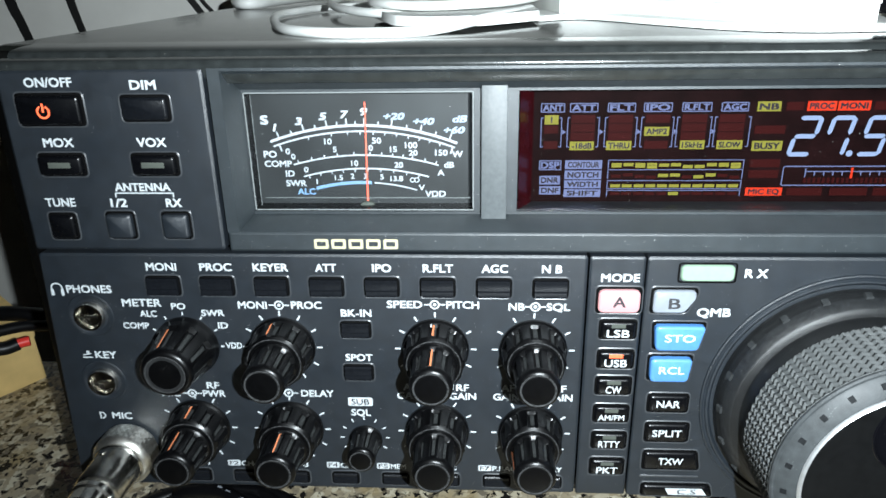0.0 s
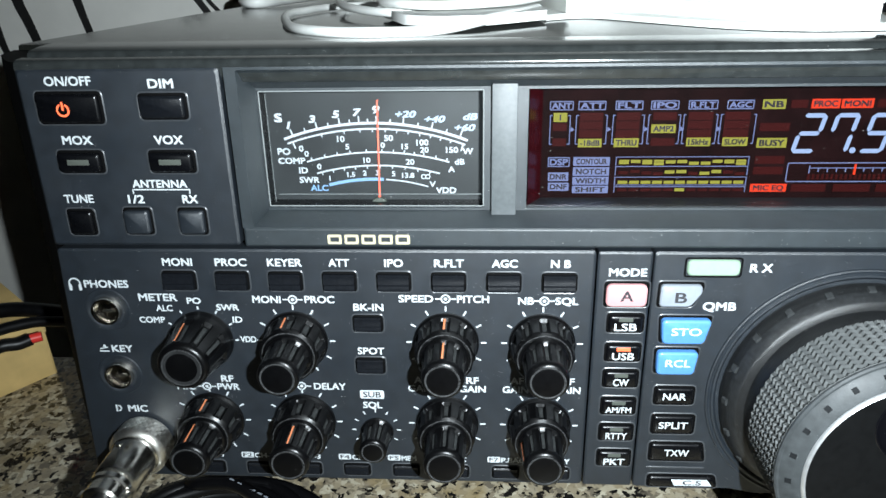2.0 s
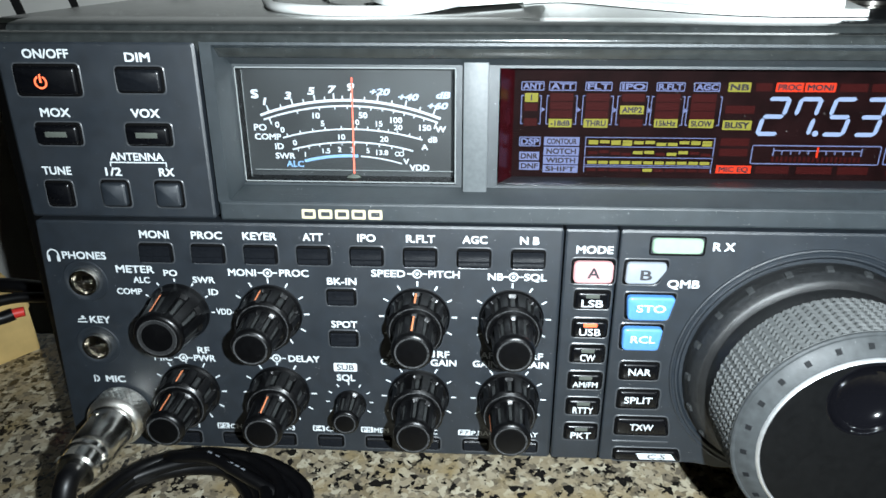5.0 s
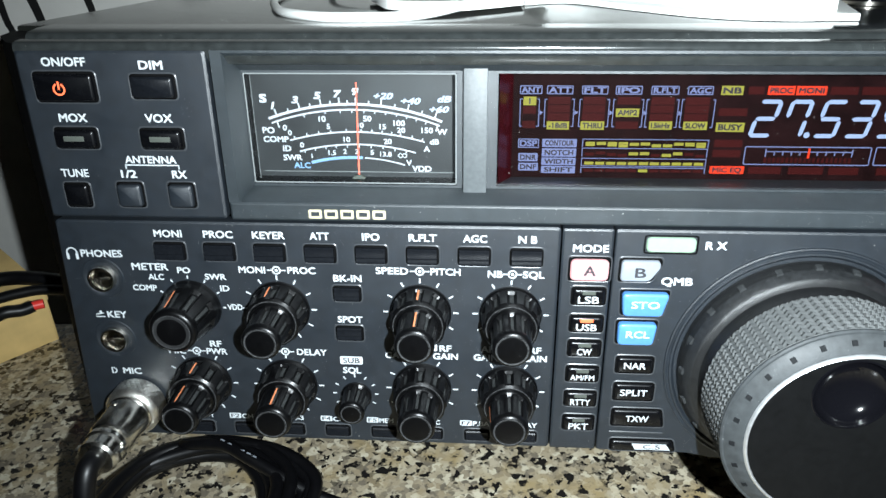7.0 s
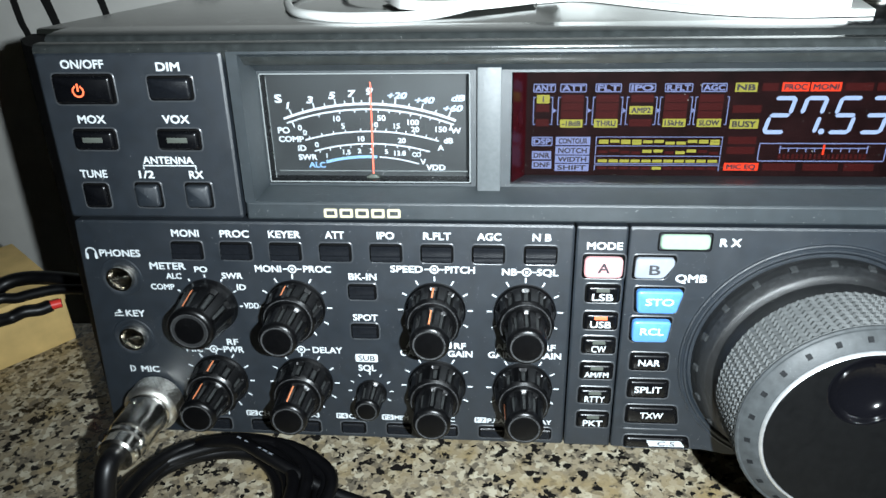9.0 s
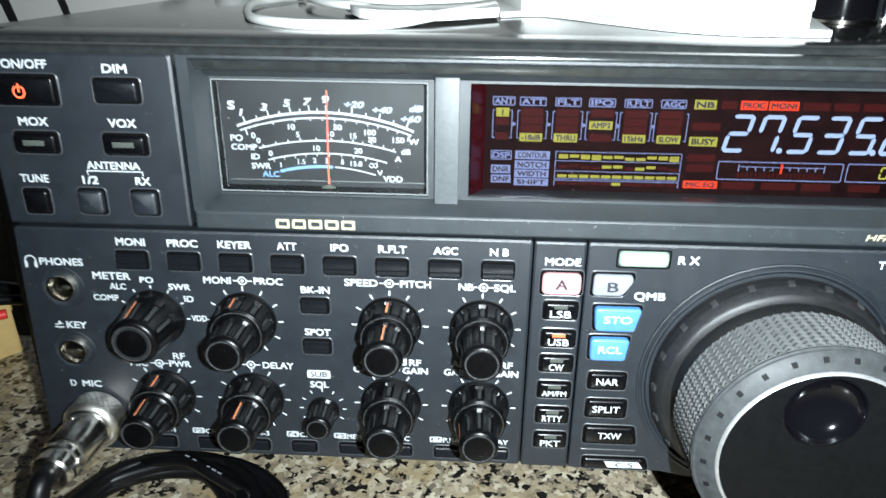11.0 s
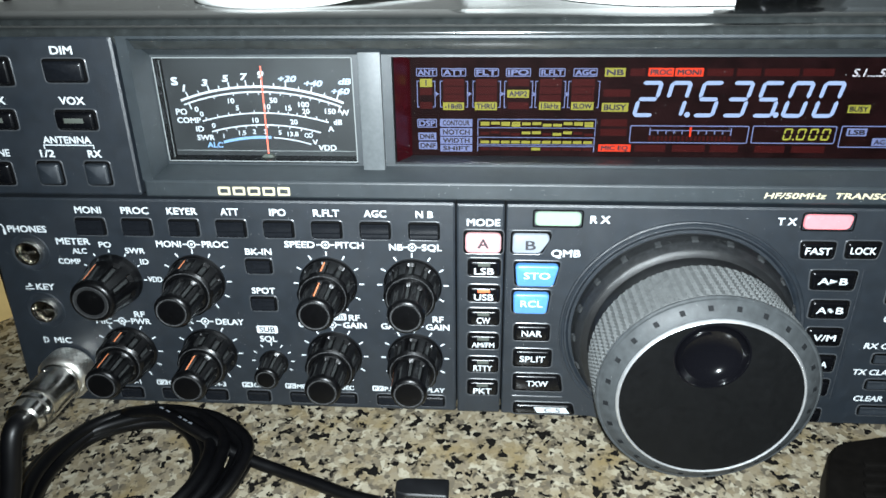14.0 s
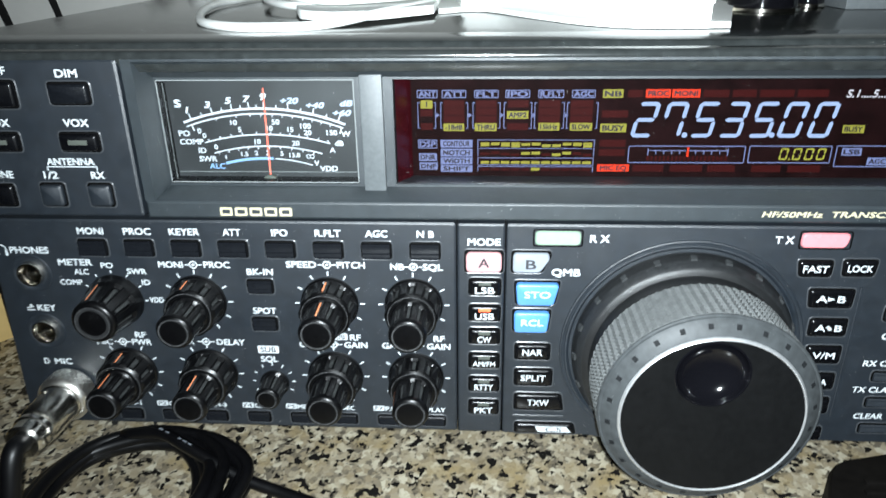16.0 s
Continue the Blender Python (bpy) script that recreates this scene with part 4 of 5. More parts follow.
SB = -0.25
b = button(13.8, 131.8, 16.4, 7.2, "power_button", 1.6, base_y=SB, label="black power button with a glowing orange-red symbol")
own = ringed(1.25, 1.75, SB - 1.72, 0, 0, 36, 115, 425)
flat(rect(-0.28, 0.28, -0.1, 2.1), SB - 1.72, own)
part("power_symbol", own, LED_RED, b, "glowing orange-red power symbol", (-1.0, 0, -0.3), 0)
button(38.6, 132.0, 11.6, 5.6, "button", 1.6, base_y=SB, material=BTN)
button(13.9, 117.5, 11.4, 5.0, "button", 1.8, base_y=SB, lens=LENS, lens_w=0.52, label="black button with a pale lamp window")
button(38.7, 117.5, 11.4, 5.0, "button", 1.8, base_y=SB, lens=LENS, lens_w=0.52, label="black button with a pale lamp window")
button(10.6, 100.5, 6.6, 6.4, "button", 1.2, base_y=SB)
button(26.6, 100.8, 6.8, 6.6, "button", 1.8, base_y=SB, material=PANEL)
button(41.8, 100.8, 6.8, 6.6, "button", 1.8, base_y=SB, material=PANEL)
for k in range(8):
    button(35.0 + 15.24 * k, 82.9, 8.6, 4.8, "button", 2.2, crease=True)
button(88.0, 69.8, 7.6, 4.2, "button", 1.8, crease=True)
button(88.0, 56.0, 7.6, 4.2, "button", 1.8, crease=True)
for x in FX:
    button(x, 18.6, 7.2, 3.4, "button", 1.2, crease=True)

# mode column
button(160.0, 79.7, 11.0, 6.6, "button", 1.5, PINK, "A", DARKPRINT, wz=0.1, base_y=-0.15, wide=3.4, label="lit pink letter button", corner=1.7)
for w, z, lens in (("LSB", 70.6, LENS), ("USB", 61.3, LED_RED), ("CW", 52.7, LENS), ("AM/FM", 43.4, LENS), ("RTTY", 34.2, LENS), ("PKT", 24.9, LENS)):
    button(160.4, z + 0.3, 9.2, 5.0, "button", 1.1, BLACK, w, WHITE, lens=lens, lens_w=0.42, wz=-0.8, base_y=-0.15, wide={"CW": 4.4, "AM/FM": 7.4}.get(w, 6.2),
           label="black mode button, its lamp lit orange" if lens is LED_RED else "")
button(174.6, 79.6, 12, 6.6, "button", 1.5, PALE, "B", DARKPRINT, wide=3.2, poly=[(-5.6, -3.2), (2.9, -3.2), (5.8, 1.5), (5.3, 3.3), (-5.5, 3.3)], wz=-0.2, label="pale grey letter button with a slanted side", corner=1.3)
button(176.9, 69.0, 13, 7.4, "button", 2.2, BLUE, "STO", WHITE, poly=[(-6.2, -3.7), (5.2, -3.7), (6.8, 3.7), (-6.8, 3.7)], wz=0.3, wide=8.2, label="bright blue memory button with an added faint glow", corner=1.4)
button(175.6, 59.0, 11, 7.2, "button", 2.2, BLUE, "RCL", WHITE, poly=[(-5.6, -3.6), (4.8, -3.6), (5.6, 3.6), (-5.8, 3.6)], wz=0.3, wide=7.0, label="bright blue memory button with an added faint glow", corner=1.4)
button(176.2, 47.4, 10.6, 5.2, "button", 0.8, BLACK, "NAR", WHITE, wide=6.6)
button(176.8, 37.5, 11.6, 5.8, "button", 0.8, BLACK, "SPLIT", WHITE, wide=8.4)
button(178.8, 27.7, 15, 5.8, "button", 0.8, BLACK, "TXW", WHITE, poly=[(-7.6, -2.9), (8.2, -2.9), (7.0, 2.9), (-7.6, 2.9)], wide=7.2)
b = button(181.8, 17.0, 20, 3.4, "button", 1.0, BLACK, poly=[(-10.2, -1.8), (10.0, -1.8), (8.8, 1.8), (-10.2, 1.8)])
part("label_field", flat([(-2.6, -1.15), (8.6, -1.15), (7.0, 1.15), (-3.8, 1.15)], -1.1), WHITE, b, smooth=0)
lettering("C.S", 2.6, 0.0, 1.7, -1.18, DARKPRINT, b, wide=5.6)
part("switch_groove", prism(rect(170.4, 187.6, 21.6, 22.2, 0.2), 0, -0.35, 0.15, 0.1), EDGE, radio)


def lens_bar(x0, x1, z0, z1, material, label, cut):
    own = prism(rounded([(x0, z0), (x1 - (0 if cut < 0 else 1.0), z0), (x1, z1), (x0, z1)], 1.5), 0.5, -1.1, 0.4, 0.5)
    lens = part("indicator_lens", own, material, radio, label)
    part("rim", frame_line(x0 - 0.7, x1 + 0.7, z0 - 0.7, z1 + 0.7, 0.5, -0.2, r=1.0), SIDE, lens, smooth=0)


lens_bar(175.6, 189.5, 85.6, 90.1, GREEN, "pale green indicator lens", -1)
lens_bar(254.8, 268.9, 85.7, 90.3, ROSE, "rosy red indicator lens with an added faint glow", 1)
# right of the dial
button(260.6, 78.7, 9.6, 4.6, "button", 0.7, BLACK, "FAST", WHITE, poly=[(-4.0, -2.3), (4.6, -2.3), (4.6, 2.3), (-4.9, 2.3)], wide=7.6, slant=0.0)
button(273.6, 79.0, 9.0, 4.6, "button", 0.7, BLACK, "LOCK", WHITE, poly=[(-4.2, -2.3), (4.2, -2.3), (4.8, 2.3), (-4.6, 2.3)], wide=7.4, slant=0.0)
b = button(267.0, 68.6, 12.4, 5.6, "button", 0.8, BLACK, "A  B", WHITE, wide=8.8, slant=0.0, poly=[(-5.6, -2.8), (6.4, -2.8), (6.6, 2.8), (-6.4, 2.8)])
part("arrow", flat([(-1.0, -0.8), (1.3, 0), (-1.0, 0.8)], -0.92), WHITE, b, smooth=0)
b = button(268.2, 58.4, 10.6, 5.4, "button", 0.8, BLACK, "A  B", WHITE, wide=8.2, slant=0.0)
own = flat([(-1.0, 0.1), (0.8, 0.1), (-0.2, 0.9)], -0.92)
flat([(-0.6, -0.1), (1.2, -0.1), (0.4, -0.9)], -0.92, own)
part("arrow", own, WHITE, b, smooth=0)
button(268.6, 48.4, 10.0, 5.6, "button", 0.8, BLACK, "V/M", WHITE, wide=7.0, slant=0.0)
button(270.4, 38.4, 6.4, 5.4, "button", 0.8, BLACK, "A", WHITE, slant=0.0)
button(271.4, 29.0, 4.4, 5.4, "button", 1.6, BLACK)
button(271.2, 17.7, 4.2, 4.2, "button", 1.6, BLACK)
own = prism([(275.3, 24.6), (276.1, 24.6), (276.1, 72.4), (275.3, 72.4)], 0.2, -0.5, 0.2, 0.2)
part("guard_ridge", own, PANEL, radio)
for z in (40.6, 30.6, 20.2):
    button(290.5, z, 9.0, 2.8, "button", 1.0, PANEL, crease=True)

button(290.0, 63.6, 10.4, 4.4, "button", 1.2, PANEL)
word("G", 286.6, 55.4, 2.3)


# ---- knobs ----
def fluted(n, depth, first):
    def f(i, a, r):
        if i < first:
            return r
        u = (a * n / (2 * math.pi)) % 1.0
        d = abs(u - 0.5)
        return r - depth * max(0.0, min(1.0, (0.24 - d) / 0.05))
    return f


def knob_outer(r, length):
    return lathe([(r + 0.5, 0), (r + 0.5, -0.8), (r, -1.4), (r - 0.05, -2.0), (r - 0.2, -2.4), (r - 0.5, -length + 1.2), (r - 0.9, -length + 0.7), (r - 1.7, -length)], 144,
                 lambda i, a, q: fluted(10, 0.9, 0)(i, a, q) if 4 <= i <= 5 else q)


def knob_inner(r0, r1, y0, y1):
    return lathe([(r0 + 0.5, y0), (r0 + 0.4, y0 - 0.8), (r0, y0 - 1.2), (r0 - 0.1, y0 - 1.6), (r1, y1 + 2.2), (r1 + 0.15, y1 + 1.9), (r1 + 0.1, y1 + 1.1), (r1 - 0.25, y1 + 0.45), (r1 - 0.8, y1 + 0.05), (r1 - 1.05, y1)], 132,
                 lambda i, a, q: fluted(10, 0.8, 0)(i, a, q) if 3 <= i <= 4 else q)


def pointer(parent, r0, y0, r1, y1, angle, w=0.55):
    """A painted index line along the knob's side."""
    a = radians(angle)
    c, s = math.cos(a), math.sin(a)
    own = bmesh.new()
    pts = []
    for r, y in ((r0, y0), (r1, y1)):
        for d in (-w / 2, w / 2):
            pts.append(own.verts.new((r * c - d * s, y, r * s + d * c)))
    own.faces.new((pts[0], pts[1], pts[3], pts[2]))
    part("index_line", own, ORANGE, parent, "orange index line", smooth=0)


def flute_floors(parent, r0, y0, r1, y1, n, w):
    """The floors of the flutes round a knob, each one piece, paler by painted-in light."""
    own = bmesh.new()
    q = [own.verts.new((r, y, d)) for r, y, d in ((r0, y0, -w / 2), (r0, y0, w / 2), (r1, y1, w * 0.45), (r1, y1, -w * 0.45))]
    own.faces.new(q)
    first = None
    for k in range(n):
        ob = part("flute_floor", first.data if first else own, FLUTE_LIT, parent, smooth=0)
        ob.rotation_euler = (0, -2 * math.pi * (k + 0.5) / n, 0)
        first = first or ob


def ticks(x, z, angles, r0, r1, w):
    for d in angles:
        part("tick_mark", bar(0, 0, 90 - d, r0, r1, w, -0.12), WHITE, radio, loc=(x, 0, z), smooth=0)


def worn_rim(r, y):
    return lathe([(r - 0.25, y + 0.02), (r, y - 0.05), (r - 0.15, y - 0.16), (r - 0.45, y - 0.05)], 64, cap=False)


KZ1, KZ0 = 64.0, 36.3
for x, z, inner, po, pi_ in ((39.0, KZ1, 0, 106, None), (66.7, KZ1, 1, 101, None), (110.3, KZ1, 1, 91, 91), (137.6, KZ1, 1, None, None),
                             (38.6, KZ0, 1, 92, 100), (66.9, KZ0, 1, None, 92), (110.2, KZ0, 1, None, None), (137.6, KZ0, 1, None, 163)):
    if inner:
        k = part("knob", knob_outer(8.9, 9.4), KNOB, radio, "black double control knob with fluted sides", (x, 0, z))
        inner_ob = part("inner_knob", knob_inner(6.1, 5.6, -9.2, -20.9), KNOB, k)
        flute_floors(k, 8.0, -3.0, 7.72, -7.4, 10, 1.15)
        flute_floors(k, 5.42, -11.4, 5.05, -17.8, 10, 0.9)
        part("cap", lathe([(4.45, -20.8), (4.35, -20.92), (3.2, -20.8), (1.6, -20.72)], 48), CAP, k)
        part("worn_rim", worn_rim(4.72, -20.86), WORN, k)
        part("worn_rim", worn_rim(7.5, -9.3), WORN, k)
        if po:
            pointer(k, 8.85, -2.6, 8.5, -8.0, po)
        if pi_:
            pointer(k, 6.12, -11.2, 5.74, -18.8, pi_, 0.5)
    else:
        k = part("knob", lathe([(9.2, 0), (9.2, -0.8), (8.9, -1.4), (8.8, -2.0), (8.7, -4.0), (8.35, -4.6), (7.05, -13.6), (7.2, -14.0), (7.1, -14.8), (6.7, -15.5), (6.1, -15.9), (5.7, -15.95)], 144,
                               lambda i, a, q: fluted(9, 0.9, 0)(i, a, q) if 5 <= i <= 6 else q), KNOB, radio, "black single control knob with fluted sides", (x, 0, z))
        flute_floors(k, 7.6, -5.6, 6.4, -12.2, 9, 1.1)
        part("cap", lathe([(5.35, -15.9), (5.2, -16.02), (3.8, -15.9), (1.8, -15.82)], 56), CAP, k)
        part("worn_rim", worn_rim(5.65, -15.96), WORN, k)
        pointer(k, 8.35, -5.2, 7.2, -13.4, po)
    if inner:
        ticks(x, z, range(-150, 151, 30), 9.9, 11.5, 0.5)
    else:
        ticks(x, z, range(-60, 91, 30), 9.8, 10.8, 0.5)
k = part("knob", lathe([(5.0, 0), (5.0, -0.8), (4.6, -1.2), (4.5, -1.6), (4.0, -8.8), (4.15, -9.1), (4.05, -9.7), (3.6, -10.2), (3.2, -10.3)], 108,
                       lambda i, a, q: fluted(8, 0.65, 0)(i, a, q) if 3 <= i <= 4 else q), KNOB, radio, "small black fluted control knob", (88.8, 0, 32.8))
flute_floors(k, 3.92, -2.6, 3.45, -7.8, 8, 0.8)
part("worn_rim", worn_rim(3.3, -10.3), WORN, k)
ticks(88.6, 33.6, range(-120, 121, 30), 6.2, 7.4, 0.4)

# sockets
for x, z, words in ((12.2, 73.4, "phones"), (11.9, 51.8, "key")):
    s = part("socket", lathe([(6.9, 0.2), (6.6, -0.3), (5.6, -0.35), (5.0, 0.0), (4.6, 0.2)], 56), PANEL, radio, "nickel jack socket in a dark dished surround", (x, 0, z))
    part("collar", lathe([(4.3, 0.3), (4.3, -1.2), (4.0, -1.7), (3.5, -1.7), (3.2, -1.3), (2.9, -0.25), (1.2, -0.2), (0.2, -0.6)], 48, cap=False), STEEL, s, "worn nickel collar")
    part("contact", box(-1.2, 2.2, -0.9, -0.3, -0.5, 0.4, 0.2), STEEL_D, s)

# ---- tuning dial ----
CX, CZ = 223.5, 49.1
dial = part("tuning_dial", lathe([(34.7, -0.5), (34.7, -2.6), (34.3, -3.2), (33.7, -4.5), (32.5, -7.5), (32.0, -7.9), (30.3, -8.2), (29.9, -9.0), (30.1, -14.6), (28.5, -15)], 160), GRIP_D, radio, "large tuning dial with knurled rubber grip and black face", (CX, 0, CZ))
own = lathe([(38.6, 0.2), (38.4, -0.5), (38.0, -0.62), (37.5, -0.3), (37.2, -0.3), (36.9, -0.75), (36.4, -0.8), (35.7, -0.3), (35.3, 0.6)], 160, cap=False)
part("lip", lathe([(33.9, -4.3), (33.75, -4.6), (32.62, -7.45), (32.2, -7.75)], 160, cap=False), LIP, dial, "rough lip round the dial's skirt, lamp light put in its grey")
part("surround", own, PANEL, dial, "raised ring round the dial")


def knurl(i, a, r):
    """Rows of small slanted pyramids, each row turned against the next."""
    if i < 2 or i > 56:
        return r
    row = (i - 2) / 6.0
    u = a * 78 / (2 * math.pi)
    zig = abs((u % 1.0) - 0.5) * 2
    v_ = (row + 0.6 * zig) % 1.0
    return r - 1.1 * min(1.0, max(0.0, abs(v_ - 0.5) * 2.2 - 0.1))


rows = [(29.4, -13.4), (30.4, -13.7)] + [(30.8 + 0.2 * k / 54, -13.9 - 17.5 * k / 54) for k in range(55)] + [(30.9, -31.7), (30.4, -31.9)]
part("grip", lathe(rows, 780, knurl, cap=False), GRIP, dial, "grey knurled rubber grip", smooth=28)
part("front_ring", lathe([(30.3, -31.7), (30.9, -32.0), (30.9, -32.6), (30.5, -33.0), (30.0, -33.0), (29.7, -33.3), (26.1, -35.6), (25.5, -35.75)], 160, cap=False), RING, dial)


def stud(name, a, r0, y0, r1, y1, w, lift, material):
    """A small block on the dial's slope, standing proud by lift."""
    own = bmesh.new()
    c, s_ = math.cos(a), math.sin(a)
    vs = [Vector((r * c - d * s_, y, r * s_ + d * c)) for r, y in ((r0, y0), (r1, y1)) for d in (-w / 2, w / 2)]
    out = Vector((c * abs(y1 - y0), -abs(r0 - r1), s_ * abs(y1 - y0))).normalized()
    low = [own.verts.new(v - out * 0.5) for v in vs]
    mid = (vs[0] + vs[3]) / 2
    top = [own.verts.new(mid + (v - mid) * 0.8 + out * lift) for v in vs]
    own.faces.new([top[q] for q in (0, 1, 3, 2)])
    for p, q in ((0, 1), (1, 3), (3, 2), (2, 0)):
        own.faces.new((low[p], low[q], top[q], top[p]))
    part(name, own, material, dial)


# Thin dark pads stand for recesses, their shade painted on.
for k in range(24):
    stud("shaded_notch", 2 * math.pi * (k + 0.45) / 24, 29.0, -33.8, 27.5, -34.75, 1.6, 0.1, NOTCH)
for k in range(20):
    stud("lug", 2 * math.pi * (k + 0.07) / 20, 34.5, -2.9, 33.8, -4.9, 2.2, 0.5, LUG)
part("silver_rim", lathe([(25.8, -35.5), (25.7, -35.9), (25.4, -36.35), (25.15, -36.5), (24.95, -36.4), (24.75, -35.9)], 160, cap=False), SILVER, dial, "bright silver ring")
# black face with a round finger dimple, one mesh with a real hole for the bowl
DR, DX, DZ = 10.2, -1.5, 14.2
own = bmesh.new()
n = 96
rim_in = [own.verts.new((DX + DR * math.cos(2 * math.pi * k / n), -36.2, DZ + DR * math.sin(2 * math.pi * k / n))) for k in range(n)]
out = []
for k in range(n):
    a = 2 * math.pi * k / n
    d = Vector((math.cos(a), math.sin(a)))
    off = DX * d.x + DZ * d.y
    t = -off + math.sqrt(off ** 2 - DX * DX - DZ * DZ + 24.8 ** 2)
    out.append(own.verts.new((DX + d.x * t, -36.2, DZ + d.y * t)))
for k in range(n):
    own.faces.new((rim_in[k], rim_in[(k + 1) % n], out[(k + 1) % n], out[k]))
part("face", own, FACE, dial, "matt black dial face", smooth=0)
bowl = [(DR, -36.2), (DR - 0.15, -36.35), (DR - 0.45, -36.35), (DR - 0.6, -36.1)] + [((DR - 0.6) * math.cos(radians(t)), -36.1 + 5.6 * math.sin(radians(t))) for t in range(6, 90, 6)] + [(0.05, -30.5)]
part("dimple", lathe(bowl, 72, cap=False), GLOSS, dial, "glossy black finger dimple", (DX, 0, DZ))

# feet: long legs in front, short ones behind, down to the granite
for x, y in ((30, 70), (368, 70), (30, 320), (368, 320)):
    low = -27 + 0.0699 * (y - 30) - 0.1
    own = bmesh.new()
    bmesh.ops.create_cone(own, cap_ends=True, segments=28, radius1=8, radius2=10, depth=17 - low)
    bmesh.ops.translate(own, vec=(0, 0, (17 + low) / 2), verts=own.verts)
    part("foot", bevelled(own, 0.6), SIDE, radio, "", (x, y, 0))


# ---- microphone plug in its socket ----
plug = root("microphone_plug", "nickel-plated round microphone plug screwed into the radio", "plug", RIG @ pose(0.0164, 0, 0.0288))


def diamond(i, a, r):
    if i < 3 or i > 22:
        return r
    k = (i - 3) * 0.75
    return r - 0.26 * max(0.0, max(math.cos(30 * a + k), math.cos(30 * a - k)) - 0.45)


part("coupling_ring", lathe([(8.0, -0.2), (8.3, -0.6), (8.6, -1.0)] + [(8.8, -1.3 - 0.28 * k) for k in range(20)] + [(8.7, -7.2), (8.2, -7.8), (7.8, -8.6), (6.8, -9.0)], 240, diamond), NICKEL, plug, "knurled nickel coupling ring", smooth=60)
part("sleeve", lathe([(7.2, -8.4), (7.2, -9.4), (6.8, -9.9), (6.7, -21.5), (6.3, -22.2), (5.8, -22.4)], 64), STEEL_D, plug, "polished nickel sleeve")
part("clamp", lathe([(5.8, -22.2), (5.8, -23.2), (6.4, -23.6), (6.4, -25.0), (5.8, -25.4), (5.8, -29.6), (5.2, -30.4), (3.6, -30.6)], 40), STEEL_D, plug, "worn nickel cable clamp")
own = box(-7.2, -5.0, -28.6, -25.8, -1.6, 1.6, 0.4)
box(5.0, 7.2, -28.6, -25.8, -1.6, 1.6, 0.4, own)
part("clamp_lug", own, STEEL_D, plug)
own = lathe([(0.9, -0.5), (0.9, 0.6), (0.6, 0.9)], 16)
part("set_screw", own, STEEL, plug, "", (-2.2, -12.0, 6.5)).rotation_euler = (radians(-90), 0, 0)
mw = lambda x, y, z: tuple((RIG @ Vector((x * MM, y * MM, z * MM))) / MM)
own = tube([mw(16.4, -29.5, 28.8), mw(16.4, -36, 28.2), (15, -43, 41), (9, -52, 24), (-4, -58, 8), (-22, -56, 3.4), (-40, -40, 3.2), (-46, -15, 3.2)], 3.1, 14)
tagged(part("microphone_cable", own, RUBBER, None), "black round microphone cable drooping from the plug", "cable")

# ---- cable coil and its usb plug on the granite ----
rnd = random.Random(4)
pts = []
turns = 8
REACH = (31.0, 38.0, 46.5, 43.0, 34.0, 45.0, 47.0, 40.0, 36.0)
for k in range(turns * 14 + 9):
    a = radians(-100 + 360 * k / 14)
    turn = k / 14
    rx = 30 + (REACH[int(turn)] - 30) * max(0.0, math.cos(a)) + 4.0 * max(0.0, -math.cos(a)) * math.sin(turn * 2.3)
    ry = 33.0 + 2.6 * math.sin(turn * 1.7 + 1.0)
    wide = 1 + (REACH[int(turn)] - 31) * 0.016 * max(0.0, math.sin(2 * a)) * (math.cos(a) > 0 and math.sin(a) > 0)
    pts.append((18.5 + rx * wide * math.cos(a), -0.5 + ry * wide * math.sin(a), 2.6 + 1.05 * turn * (0.8 + 0.2 * math.sin(a * 2 + turn))))
pts += [(27, 29, 13), (40, 22.5, 12.6), (54, 16.4, 9.6), (67, 12.2, 5.6), (81, 8.6, 3.3), (96, 3.6, 2.8), (110, -1.8, 2.9), (122, -5.8, 4.0)]
usb = root("usb_cable", "coiled black cable ending in a small usb plug", "cable", Matrix.Identity(4))
part("cord", tube(pts, 2.5, 12, 5), RUBBER, usb)
own = bmesh.new()
for k in range(5):
    box(120.5 + k * 1.7, 121.6 + k * 1.7, -6.4 - 0.1 * k, -0.8 + 0.1 * k, 0.8, 5.2, 0.5, own)
box(120, 130, -5.8, -1.2, 1.2, 4.8, 0.6, own)
part("strain_relief", own, PLUGM, usb, "ribbed strain relief")
body = part("plug_body", prism(rounded([(128, -7.4), (132, -8.8), (148.3, -8.8), (148.3, 0.0), (132, 0.0), (128, -1.4)], 1.2), -0.6, -5.0, 0.7, 0.7), PLUGM, usb, "black moulded plug body")
body.rotation_euler = (radians(-90), 0, 0)
body.data.transform(Matrix.Diagonal((1, 1, -1, 1)))
body.data.flip_normals()
own = flat([(133.4, 1.4), (135.0, 2.4), (135.0, 1.7), (140, 1.7), (140, 1.1), (135.0, 1.1), (135.0, 0.4)], 0)
for v in own.verts:
    v.co = (v.co.x, v.co.z - 3.8, 5.5)
part("trident_mark", own, EDGE, usb, smooth=0)
own = box(148.0, 154.2, -6.6, -0.6, 1.4, 4.6, 0.4)
part("shell", own, PALE, usb, "pale plug shell")
own = bmesh.new()
for y in (-5.0, -2.2):
    for x in (150.0, 152.4):
        box(x - 0.6, x + 0.6, y - 0.6, y + 0.6, 4.55, 4.7, bm=own)
part("shell_window", own, BLACK, usb)

